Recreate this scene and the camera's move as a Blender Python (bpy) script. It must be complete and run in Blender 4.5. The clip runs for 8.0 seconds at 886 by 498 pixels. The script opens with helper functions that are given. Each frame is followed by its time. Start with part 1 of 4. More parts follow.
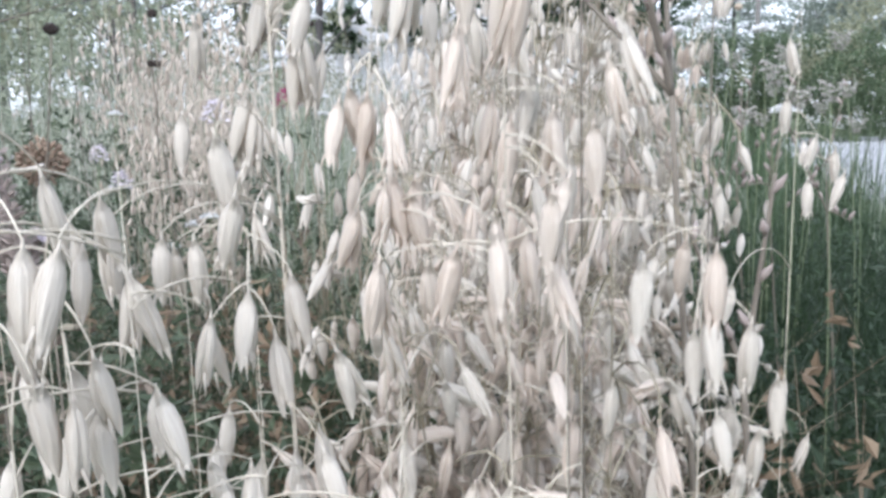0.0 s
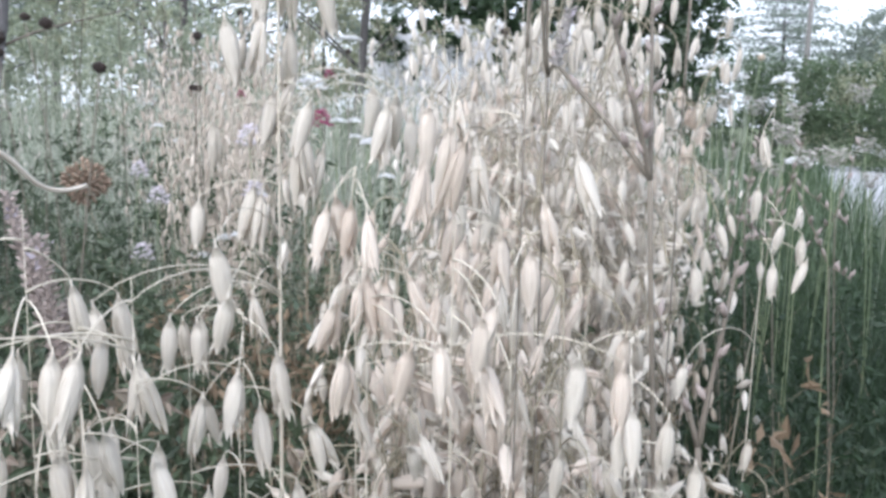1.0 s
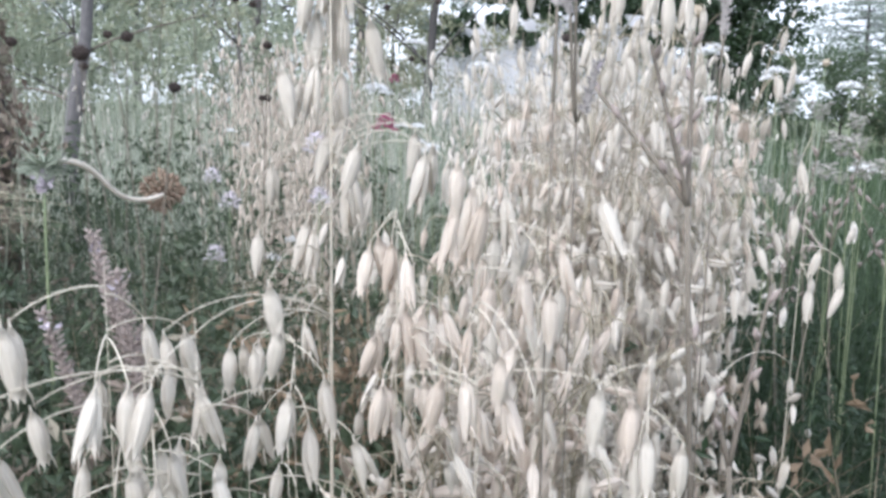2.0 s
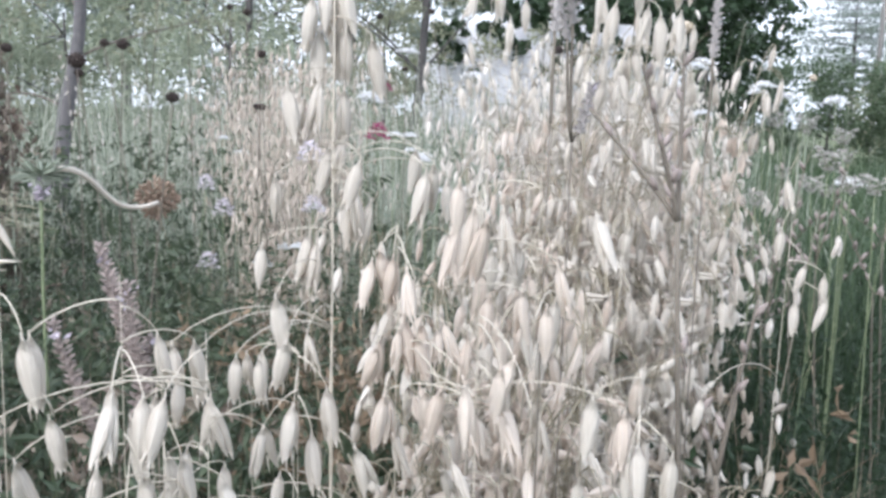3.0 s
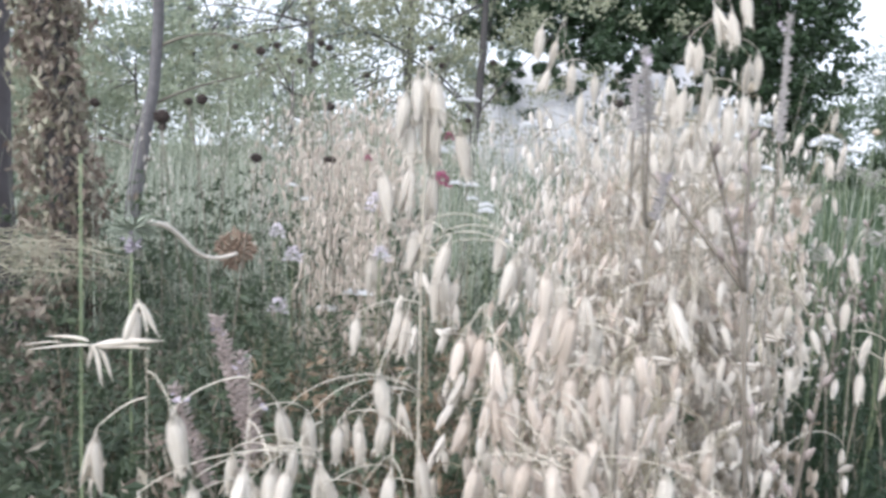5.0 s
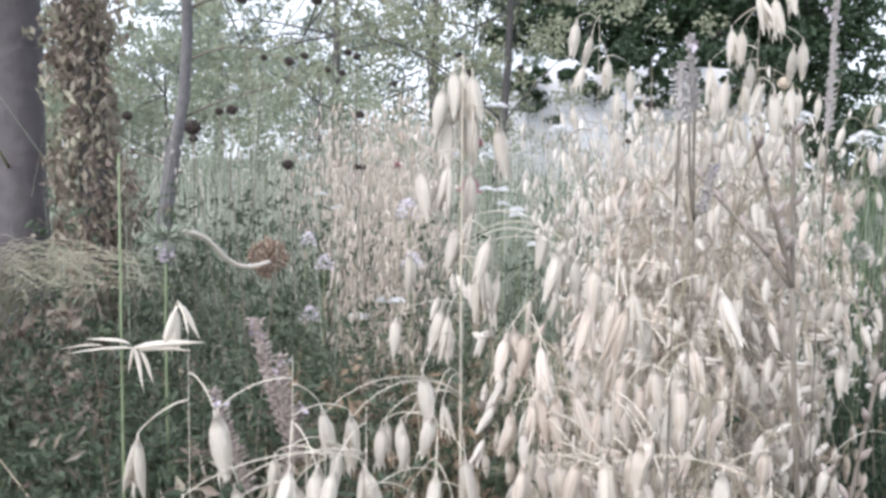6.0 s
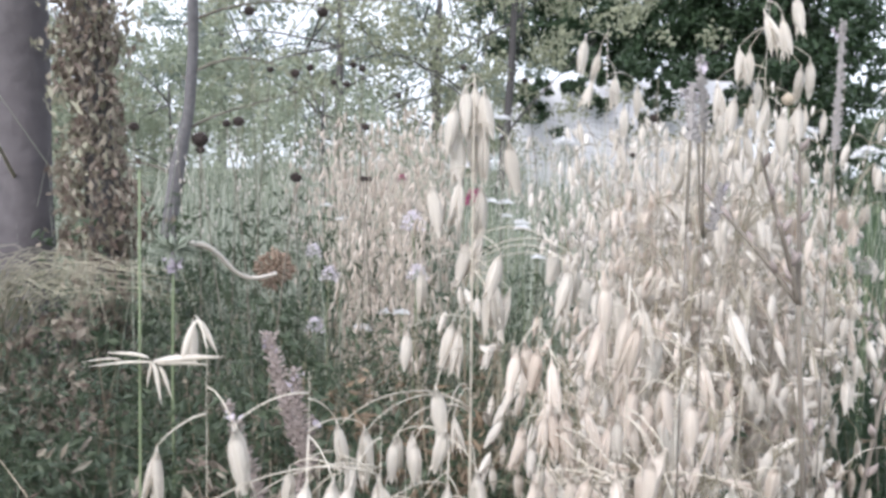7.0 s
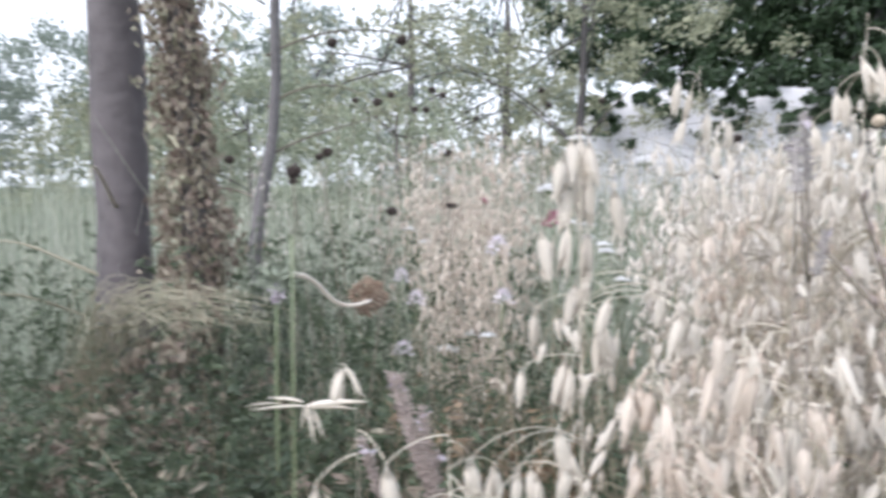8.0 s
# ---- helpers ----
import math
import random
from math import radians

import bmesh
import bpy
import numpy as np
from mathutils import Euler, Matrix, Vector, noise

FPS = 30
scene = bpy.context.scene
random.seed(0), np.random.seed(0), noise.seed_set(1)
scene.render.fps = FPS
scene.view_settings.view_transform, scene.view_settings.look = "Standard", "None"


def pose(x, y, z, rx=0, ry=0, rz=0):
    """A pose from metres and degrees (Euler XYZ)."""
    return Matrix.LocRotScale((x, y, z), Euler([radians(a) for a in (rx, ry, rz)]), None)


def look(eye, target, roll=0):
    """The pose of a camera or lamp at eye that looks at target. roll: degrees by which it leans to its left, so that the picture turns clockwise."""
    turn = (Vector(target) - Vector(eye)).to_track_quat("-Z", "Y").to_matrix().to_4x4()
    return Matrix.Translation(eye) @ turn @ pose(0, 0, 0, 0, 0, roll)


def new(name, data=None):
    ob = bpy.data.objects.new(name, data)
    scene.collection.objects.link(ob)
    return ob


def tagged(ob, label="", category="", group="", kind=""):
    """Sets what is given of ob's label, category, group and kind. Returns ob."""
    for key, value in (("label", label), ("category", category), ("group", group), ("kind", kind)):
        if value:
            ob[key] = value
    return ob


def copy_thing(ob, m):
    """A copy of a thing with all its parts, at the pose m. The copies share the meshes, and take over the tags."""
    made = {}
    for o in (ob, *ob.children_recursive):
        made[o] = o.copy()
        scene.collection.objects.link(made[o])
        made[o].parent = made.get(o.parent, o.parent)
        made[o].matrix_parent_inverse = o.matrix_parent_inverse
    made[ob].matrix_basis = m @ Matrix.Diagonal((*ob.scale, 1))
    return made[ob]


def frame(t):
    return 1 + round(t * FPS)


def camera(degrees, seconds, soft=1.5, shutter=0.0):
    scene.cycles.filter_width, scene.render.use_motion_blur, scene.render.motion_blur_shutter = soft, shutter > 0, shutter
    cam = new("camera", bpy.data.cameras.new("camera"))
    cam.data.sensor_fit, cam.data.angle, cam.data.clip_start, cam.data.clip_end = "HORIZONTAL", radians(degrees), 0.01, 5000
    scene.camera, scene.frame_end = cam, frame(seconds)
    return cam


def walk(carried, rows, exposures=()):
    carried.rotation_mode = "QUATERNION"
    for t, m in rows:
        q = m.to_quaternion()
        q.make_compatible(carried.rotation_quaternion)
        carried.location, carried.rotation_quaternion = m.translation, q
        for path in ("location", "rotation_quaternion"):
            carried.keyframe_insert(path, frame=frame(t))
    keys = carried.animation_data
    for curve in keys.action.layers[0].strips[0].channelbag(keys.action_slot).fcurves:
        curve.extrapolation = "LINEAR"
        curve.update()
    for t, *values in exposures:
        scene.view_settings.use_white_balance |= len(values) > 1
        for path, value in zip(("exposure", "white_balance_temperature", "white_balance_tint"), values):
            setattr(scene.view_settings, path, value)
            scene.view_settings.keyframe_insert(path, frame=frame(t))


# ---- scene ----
cam = camera(56.0, 8.0, soft=3.2, shutter=0.6)
PATH = [
    (0, (0.044, 0.018, 0.862), (0.013, 1.99, 0.536), -1.3),
    (0.5, (0.06, -0.008, 0.886), (-0.003, 1.965, 0.563), 0.1),
    (1, (0.075, -0.029, 0.908), (-0.039, 1.944, 0.599), 1.5),
    (1.5, (0.081, -0.041, 0.919), (-0.133, 1.917, 0.572), 1.3),
    (2, (0.094, -0.059, 0.935), (-0.182, 1.894, 0.606), 1.2),
    (2.2, (0.096, -0.066, 0.941), (-0.184, 1.888, 0.621), 0.9),
    (3.3, (0.089, -0.077, 0.942), (-0.155, 1.885, 0.638), 2.0),
    (3.5, (0.089, -0.082, 0.948), (-0.169, 1.88, 0.661), 2.1),
    (4, (0.095, -0.095, 0.956), (-0.175, 1.873, 0.722), 1.4),
    (4.5, (0.092, -0.103, 0.963), (-0.226, 1.857, 0.72), 1.2),
    (5, (0.076, -0.113, 0.97), (-0.303, 1.837, 0.74), 1.9),
    (5.2, (0.066, -0.112, 0.968), (-0.326, 1.834, 0.724), 2.3),
    (6.3, (0.067, -0.104, 0.962), (-0.386, 1.834, 0.764), 0.2),
    (6.5, (0.067, -0.106, 0.962), (-0.374, 1.835, 0.766), 0.3),
    (7, (0.062, -0.112, 0.966), (-0.388, 1.828, 0.781), 1.0),
    (7.5, (0.052, -0.127, 0.976), (-0.404, 1.814, 0.826), 1.7),
    (8, (0.044, -0.155, 0.99), (-0.57, 1.742, 0.837), -0.3),
]
EXPOSURE = 0.96
walk(cam, [(t, look(eye, target, roll)) for t, eye, target, roll in PATH], [(0.0, EXPOSURE, 5520, 10.5), (4.0, EXPOSURE, 5610, 11.0), (8.0, EXPOSURE, 5730, 12.5)])

# ---- world and light: a bright, thinly veiled evening sky ----
SUN_UP, SUN_ROUND = radians(40), radians(200)
world = bpy.data.worlds.new("sky")
scene.world = world
world.use_nodes = True
wn = world.node_tree.nodes
sky = wn.new("ShaderNodeTexSky")
sky.sky_type, sky.sun_disc = "NISHITA", False
sky.sun_elevation, sky.sun_rotation = SUN_UP, SUN_ROUND
sky.air_density, sky.dust_density, sky.ozone_density = 1.0, 10.0, 0.5
# a thin, even veil of cloud over the whole sky
veil = wn.new("ShaderNodeMix")
veil.data_type = "RGBA"
veil.inputs[0].default_value = 0.85
veil.inputs[7].default_value = (6.0, 6.0, 6.0, 1)
world.node_tree.links.new(sky.outputs[0], veil.inputs[6])
world.node_tree.links.new(veil.outputs[2], wn["Background"].inputs[0])
wn["Background"].inputs[1].default_value = 0.15
sun_data = bpy.data.lights.new("sun", "SUN")
sun_data.energy, sun_data.angle, sun_data.color = 1.3, radians(40), (1.0, 0.93, 0.84)
sun = new("sun", sun_data)
sun_way = Vector((math.sin(SUN_ROUND) * math.cos(SUN_UP), math.cos(SUN_ROUND) * math.cos(SUN_UP), math.sin(SUN_UP)))
sun.matrix_world = look(sun_way * 50, (0, 0, 0))


# ---- materials ----
def material(name, dark, light, rough=0.7, scale=40.0, bump=0.2, island=False, thin=0.0, spread=0.5, stain=None, veins=0.0):
    """Two tones mixed by fine grain, broad patches and a random value for each piece; thin lets light through a leaf."""
    m = bpy.data.materials.new(name)
    m.use_nodes = True
    n, link = m.node_tree.nodes, m.node_tree.links.new
    bsdf = n["Principled BSDF"]
    co = n.new("ShaderNodeTexCoord")
    grain, broad = n.new("ShaderNodeTexNoise"), n.new("ShaderNodeTexNoise")
    grain.inputs["Scale"].default_value, grain.inputs["Detail"].default_value = scale, 6
    broad.inputs["Scale"].default_value, broad.inputs["Detail"].default_value = scale / 9, 3
    link(co.outputs["Object"], grain.inputs["Vector"])
    link(co.outputs["Object"], broad.inputs["Vector"])
    if island:
        pick = n.new("ShaderNodeNewGeometry").outputs["Random Per Island"]
    else:
        pick = n.new("ShaderNodeObjectInfo").outputs["Random"]
    a = n.new("ShaderNodeMath"); a.operation = "MULTIPLY_ADD"
    grain_in = a.inputs[0]
    link(grain.outputs["Fac"], grain_in); a.inputs[1].default_value = 0.9
    link(broad.outputs["Fac"], a.inputs[2])
    b = n.new("ShaderNodeMath"); b.operation = "MULTIPLY_ADD"
    link(pick, b.inputs[0]); b.inputs[1].default_value = spread
    link(a.outputs[0], b.inputs[2])
    c = n.new("ShaderNodeMapRange")
    c.inputs["From Min"].default_value, c.inputs["From Max"].default_value = 0.55, 1.35 + spread
    link(b.outputs[0], c.inputs["Value"])
    mix = n.new("ShaderNodeValToRGB")
    mix.color_ramp.elements[0].color, mix.color_ramp.elements[1].color = (*dark, 1), (*light, 1)
    if stain:
        e = mix.color_ramp.elements.new(0.25)
        e.color = (*stain, 1)
    link(c.outputs[0], mix.inputs["Fac"])
    link(mix.outputs["Color"], bsdf.inputs["Base Color"])
    bsdf.inputs["Roughness"].default_value = rough
    if bump:
        bp = n.new("ShaderNodeBump")
        bp.inputs["Strength"].default_value, bp.inputs["Distance"].default_value = bump, 0.2 / scale
        link(grain.outputs["Fac"], bp.inputs["Height"])
        link(bp.outputs["Normal"], bsdf.inputs["Normal"])
    if veins:
        # fine ribs along the husk's length
        mp, rib = n.new("ShaderNodeMapping"), n.new("ShaderNodeTexNoise")
        mp.inputs["Scale"].default_value = (veins, veins, veins * 0.05)
        rib.inputs["Scale"].default_value, rib.inputs["Detail"].default_value = 1.0, 3
        link(co.outputs["Object"], mp.inputs["Vector"])
        link(mp.outputs["Vector"], rib.inputs["Vector"])
        link(rib.outputs["Fac"], grain_in)
        bp2 = n.new("ShaderNodeBump")
        bp2.inputs["Strength"].default_value, bp2.inputs["Distance"].default_value = 0.35, 0.03
        link(rib.outputs["Fac"], bp2.inputs["Height"])
        link(bp2.outputs["Normal"], bsdf.inputs["Normal"])
    if thin:
        tr, ms = n.new("ShaderNodeBsdfTranslucent"), n.new("ShaderNodeMixShader")
        link(mix.outputs["Color"], tr.inputs["Color"])
        ms.inputs[0].default_value = thin
        link(bsdf.outputs[0], ms.inputs[1]); link(tr.outputs[0], ms.inputs[2])
        link(ms.outputs[0], n["Material Output"].inputs["Surface"])
    return m


GLUME = material("dry_glume", (0.6, 0.54, 0.46), (0.92, 0.87, 0.8), 0.55, 5, 0, thin=0.35, spread=0.6, veins=22)
GLUME_FAR = material("dry_glume_far", (0.56, 0.51, 0.45), (0.92, 0.88, 0.83), 0.6, 60, 0, island=True, thin=0.3, spread=0.9)
STRAW = material("dry_straw", (0.45, 0.4, 0.32), (0.76, 0.7, 0.6), 0.5, 60, 0.2)
STRAW_GREY = material("grey_green_straw", (0.17, 0.15, 0.1), (0.44, 0.39, 0.3), 0.6, 60, 0.2)
# distance haze is mixed into this leaf colour: paler and greyer than near leaves
LEAF_HAZE = material("far_leaf_hazed", (0.16, 0.2, 0.17), (0.36, 0.4, 0.35), 0.6, 3, 0, island=True, thin=0.35, spread=1.0)
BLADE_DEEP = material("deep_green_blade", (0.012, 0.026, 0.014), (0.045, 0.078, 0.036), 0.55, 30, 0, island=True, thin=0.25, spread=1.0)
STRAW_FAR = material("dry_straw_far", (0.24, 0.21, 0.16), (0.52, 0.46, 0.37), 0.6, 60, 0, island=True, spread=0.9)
BLADE = material("grass_blade", (0.022, 0.042, 0.022), (0.1, 0.15, 0.07), 0.55, 30, 0, island=True, thin=0.3, spread=1.0)
BLADE_DRY = material("dry_blade", (0.2, 0.14, 0.09), (0.52, 0.44, 0.33), 0.6, 30, 0, island=True, thin=0.25, spread=1.0)
HAY_GREEN = material("pale_green_stalk", (0.19, 0.23, 0.17), (0.48, 0.51, 0.42), 0.6, 30, 0, island=True, thin=0.2, spread=1.0)
HAY_PALE = material("bleached_stalk", (0.34, 0.36, 0.29), (0.68, 0.68, 0.58), 0.6, 30, 0, island=True, thin=0.25, spread=1.0)
FORB = material("forb_leaf", (0.03, 0.05, 0.031), (0.12, 0.15, 0.088), 0.55, 40, 0, island=True, thin=0.3, spread=1.0)
LEAF_DARK = material("dark_tree_leaf", (0.018, 0.035, 0.018), (0.07, 0.115, 0.055), 0.5, 3, 0, island=True, thin=0.25, spread=1.0)
LEAF_MID = material("tree_leaf", (0.16, 0.175, 0.115), (0.42, 0.43, 0.3), 0.55, 3, 0, island=True, thin=0.35, spread=1.0)
LEAF_PALE = material("pale_bush_leaf", (0.2, 0.235, 0.165), (0.44, 0.475, 0.36), 0.55, 3, 0, island=True, thin=0.4, spread=1.0)
LEAF_DRY = material("withered_climber_leaf", (0.07, 0.055, 0.045), (0.4, 0.37, 0.29), 0.65, 8, 0, island=True, thin=0.25, spread=1.0, stain=(0.18, 0.135, 0.11))
LEAF_OLIVE = material("olive_climber_leaf", (0.2, 0.19, 0.13), (0.52, 0.5, 0.38), 0.65, 8, 0, island=True, thin=0.3, spread=1.0)
LEAF_HEDGE = material("hedge_leaf", (0.04, 0.065, 0.035), (0.14, 0.19, 0.1), 0.5, 3, 0, island=True, thin=0.25, spread=1.0)
HUSK_STRAW = material("straw_husk_far", (0.42, 0.35, 0.28), (0.84, 0.77, 0.69), 0.6, 60, 0, island=True, thin=0.3, spread=1.0)
# low husks: the shade deep in the stand is put into the darker tones
HUSK_LOW = material("matted_husk_shaded", (0.26, 0.2, 0.14), (0.78, 0.7, 0.6), 0.6, 60, 0, island=True, thin=0.25, spread=1.0)
POLE_WOOD = material("grey_pole_wood", (0.16, 0.15, 0.15), (0.3, 0.29, 0.28), 0.85, 20, 0.2)
TUFT = material("olive_dry_grass", (0.18, 0.165, 0.11), (0.46, 0.43, 0.33), 0.6, 60, 0.2)
BARK_ROUGH = material("rough_purple_grey_bark", (0.045, 0.04, 0.045), (0.2, 0.18, 0.188), 0.85, 18, 1.0)
BARK_PALE = material("pale_grey_bark", (0.08, 0.075, 0.08), (0.25, 0.24, 0.245), 0.85, 40, 0.6)
# glume with the lens's pink centre tint put into its colour
GLUME_PINK = material("glume_lens_pink", (0.65, 0.54, 0.45), (0.92, 0.85, 0.77), 0.55, 5, 0, thin=0.35, spread=0.6, veins=22)
RUST = material("rusty_dead_leaf", (0.1, 0.07, 0.045), (0.32, 0.24, 0.16), 0.7, 30, 0, island=True, thin=0.25, spread=1.0)
BARK = material("grey_bark", (0.03, 0.028, 0.028), (0.13, 0.12, 0.12), 0.85, 26, 0.9)
TWIG = material("brown_twig", (0.09, 0.075, 0.06), (0.25, 0.22, 0.18), 0.75, 60, 0.3)
STALK = material("green_stalk", (0.1, 0.14, 0.07), (0.3, 0.34, 0.2), 0.6, 60, 0.2)
PETAL_WHITE = material("white_floret", (0.7, 0.7, 0.72), (0.9, 0.9, 0.9), 0.6, 60, 0, island=True, thin=0.3)
PETAL_LILAC = material("lilac_floret", (0.62, 0.56, 0.63), (0.86, 0.82, 0.86), 0.6, 60, 0, island=True, thin=0.3)
PETAL_RED = material("crimson_floret", (0.22, 0.03, 0.1), (0.46, 0.1, 0.22), 0.6, 60, 0, island=True, thin=0.2)
SEED_DARK = material("dark_seed_head", (0.016, 0.012, 0.011), (0.065, 0.045, 0.038), 0.8, 90, 0.4, island=True)
SEED_BROWN = material("rusty_seed_head", (0.13, 0.09, 0.065), (0.36, 0.27, 0.2), 0.75, 70, 0.3, island=True, spread=1.0)
SEED_BEIGE = material("beige_seed_head", (0.3, 0.25, 0.18), (0.58, 0.5, 0.4), 0.75, 70, 0.3, island=True)
SPIKE = material("purple_brown_spike", (0.18, 0.145, 0.13), (0.4, 0.34, 0.32), 0.7, 70, 0.3, island=True, spread=0.9)
SPIKE_GREY = material("grey_spike", (0.24, 0.22, 0.215), (0.46, 0.43, 0.42), 0.7, 70, 0.3, island=True, spread=0.9)
UMBEL_GREY = material("withered_umbel", (0.26, 0.25, 0.23), (0.52, 0.5, 0.47), 0.75, 70, 0, island=True)
VIOLET = material("violet_floret", (0.32, 0.28, 0.33), (0.55, 0.5, 0.56), 0.6, 60, 0, island=True)
SOIL = material("meadow_soil", (0.04, 0.055, 0.025), (0.12, 0.14, 0.06), 0.95, 6, 0.8)
PAVING = material("pale_road_concrete", (0.36, 0.36, 0.39), (0.5, 0.5, 0.53), 0.85, 5, 0.2)
RENDER_WHITE = material("pale_wall_render", (0.72, 0.72, 0.77), (0.87, 0.87, 0.92), 0.85, 3, 0.15)


# ---- mesh helpers ----
rng = np.random.default_rng(7)


def mesh_from(name, verts, faces, mat, smooth=False):
    me = bpy.data.meshes.new(name)
    me.from_pydata(verts, [], faces)
    me.materials.append(mat)
    if smooth:
        me.polygons.foreach_set("use_smooth", [True] * len(me.polygons))
    me.update()
    return me


def part(name, data, parent, label="", m=None):
    ob = new(name, data)
    ob.parent = parent
    if m is not None:
        ob.matrix_basis = m
    return tagged(ob, label)


def tube(points, radii, sides=6, caps=True):
    """A tapered tube along points."""
    pts = [Vector(p) for p in points]
    v, f = [], []
    side = Vector((1, 0, 0))
    for i, p in enumerate(pts):
        d = (pts[min(i + 1, len(pts) - 1)] - pts[max(i - 1, 0)]).normalized()
        if abs(d.dot(side)) > 0.95:
            side = Vector((0, 1, 0))
        u = (side - d * side.dot(d)).normalized()
        w = d.cross(u)
        side = u
        for k in range(sides):
            a = 2 * math.pi * k / sides
            v.append(p + (u * math.cos(a) + w * math.sin(a)) * radii[i])
    for i in range(len(pts) - 1):
        for k in range(sides):
            q = (k + 1) % sides
            f.append((i * sides + k, i * sides + q, (i + 1) * sides + q, (i + 1) * sides + k))
    if caps:
        f.append(tuple(range(sides - 1, -1, -1)))
        f.append(tuple(range((len(pts) - 1) * sides, len(pts) * sides)))
    return v, f


def join(*pieces):
    v, f = [], []
    for pv, pf in pieces:
        o = len(v)
        v.extend(pv)
        f.extend(tuple(i + o for i in q) for q in pf)
    return v, f


def moved(piece, m):
    return [m @ Vector(p) for p in piece[0]], piece[1]


def bezier(a, b, c, d, n):
    a, b, c, d = Vector(a), Vector(b), Vector(c), Vector(d)
    out = []
    for i in range(n + 1):
        t = i / n
        out.append(a * (1 - t) ** 3 + b * 3 * t * (1 - t) ** 2 + c * 3 * t * t * (1 - t) + d * t ** 3)
    return out


def ground_z(x, y):
    """The meadow climbs gently ahead and falls away to the road."""
    s = np.clip((np.asarray(y, float) - 1.0) / 12.0, 0, 1)
    e = np.clip((4.0 - np.asarray(x, float)) / 3.0, 0, 1)
    return 0.55 * s * s * (3 - 2 * s) * e * e * (3 - 2 * e)


def lens_body(length, width, thick, splay, turn, sides=6, rings=6):
    """One husk of an oat spikelet: pointed at both ends, hanging from the origin, its tip bent outwards."""
    pts, rad = [], []
    v, f = [], []
    for i in range(rings + 1):
        s = i / rings
        w = math.sin(math.pi * min(1, s ** 0.85 * 0.93 + 0.05)) ** 0.8
        w = w * (1 - 0.15 * s) + 0.012
        if i == rings:
            w = 0.015
        off = splay * s * s
        for k in range(sides):
            a = 2 * math.pi * k / sides
            v.append(Vector((math.cos(a) * w * width, math.sin(a) * w * thick + off + 0.45 * thick * w, -s * length)))
        if i:
            for k in range(sides):
                q = (k + 1) % sides
                f.append(((i - 1) * sides + k, (i - 1) * sides + q, i * sides + q, i * sides + k))
    f.append(tuple(range(sides)))
    f.append(tuple(range(rings * sides + sides - 1, rings * sides - 1, -1)))
    return moved((v, f), Matrix.Rotation(turn, 4, "Z"))


def awn(x, y, s0, s1, out):
    """A thin bristle at the frayed end of a husk."""
    return tube([(x, y, -s0), (x * 1.5 + out[0] * 0.5, y * 1.5 + out[1] * 0.5, -(s0 + s1) / 2), (x + out[0], y + out[1], -s1)], [0.03, 0.02, 0.005], 4)


def spikelet_mesh(name, splay, mat=GLUME):
    body = [lens_body(1.0, 0.152, 0.08, splay, 0.2, 7), lens_body(0.93, 0.145, 0.08, splay, math.pi + 0.1, 7),
            lens_body(0.84, 0.1, 0.09, 0.3 * splay, 1.5)]
    if splay > 0.05:
        body += [awn(0.05, 0.02, 0.7, 1.08, (0.06, 0.03 + splay * 0.3)), awn(-0.05, -0.02, 0.72, 1.02, (-0.04, -0.05 - splay * 0.3))]
    if splay > 0.1:
        body += [lens_body(0.9, 0.07, 0.05, 0.8 * splay, 2.2), awn(-0.03, 0.06, 0.68, 1.1, (-0.1, 0.06))]
    cap = tube([(0, 0, 0.12), (0, 0, 0.03), (0, 0, -0.03)], [0.012, 0.022, 0.04], 5)
    return mesh_from(name, *join(cap, *body), mat, True)


SPIKELETS = [spikelet_mesh("spikelet", s) for s in (0.03, 0.07, 0.11, 0.19)]
SPIKELETS_PINK = [spikelet_mesh("spikelet", s, GLUME_PINK) for s in (0.03, 0.07, 0.11, 0.19)]


def blades(n, xs, ys, low, high, width, lean, mat, name, keep=None, segs=3, tilt_top=0.5):
    """Many bent grass blades in one mesh."""
    x, y = rng.uniform(*xs, n), rng.uniform(*ys, n)
    if keep is not None:
        ok = keep(x, y)
        x, y = x[ok], y[ok]
        n = len(x)
    z = ground_z(x, y) - 0.01
    h = rng.uniform(low, high, n) * (0.75 + 0.5 * rng.random(n) ** 2)
    a, l = rng.uniform(0, 2 * math.pi, n), np.abs(rng.normal(0, lean, n))
    w = width * rng.uniform(0.6, 1.4, n)
    b = a + math.pi / 2 + rng.normal(0, 0.5, n)
    verts = np.zeros((n, 2 * segs + 1, 3))
    for i in range(segs + 1):
        s = i / segs
        out = l * h * (s ** 1.8)
        up = h * s * (1 - tilt_top * np.minimum(l, 1.0) * s * 0.6)
        px, py, pz = x + np.cos(a) * out, y + np.sin(a) * out, z + up
        hw = w * (1 - s) ** 0.6 * 0.5
        if i < segs:
            verts[:, 2 * i] = np.stack([px - np.cos(b) * hw, py - np.sin(b) * hw, pz], 1)
            verts[:, 2 * i + 1] = np.stack([px + np.cos(b) * hw, py + np.sin(b) * hw, pz], 1)
        else:
            verts[:, 2 * i] = np.stack([px, py, pz], 1)
    o = (np.arange(n) * (2 * segs + 1))[:, None]
    faces = []
    for i in range(segs - 1):
        faces += (o + np.array([2 * i, 2 * i + 1, 2 * i + 3, 2 * i + 2])).tolist()
    faces += (o + np.array([2 * segs - 2, 2 * segs - 1, 2 * segs])).tolist()
    return new(name, mesh_from(name, verts.reshape(-1, 3).tolist(), faces, mat))


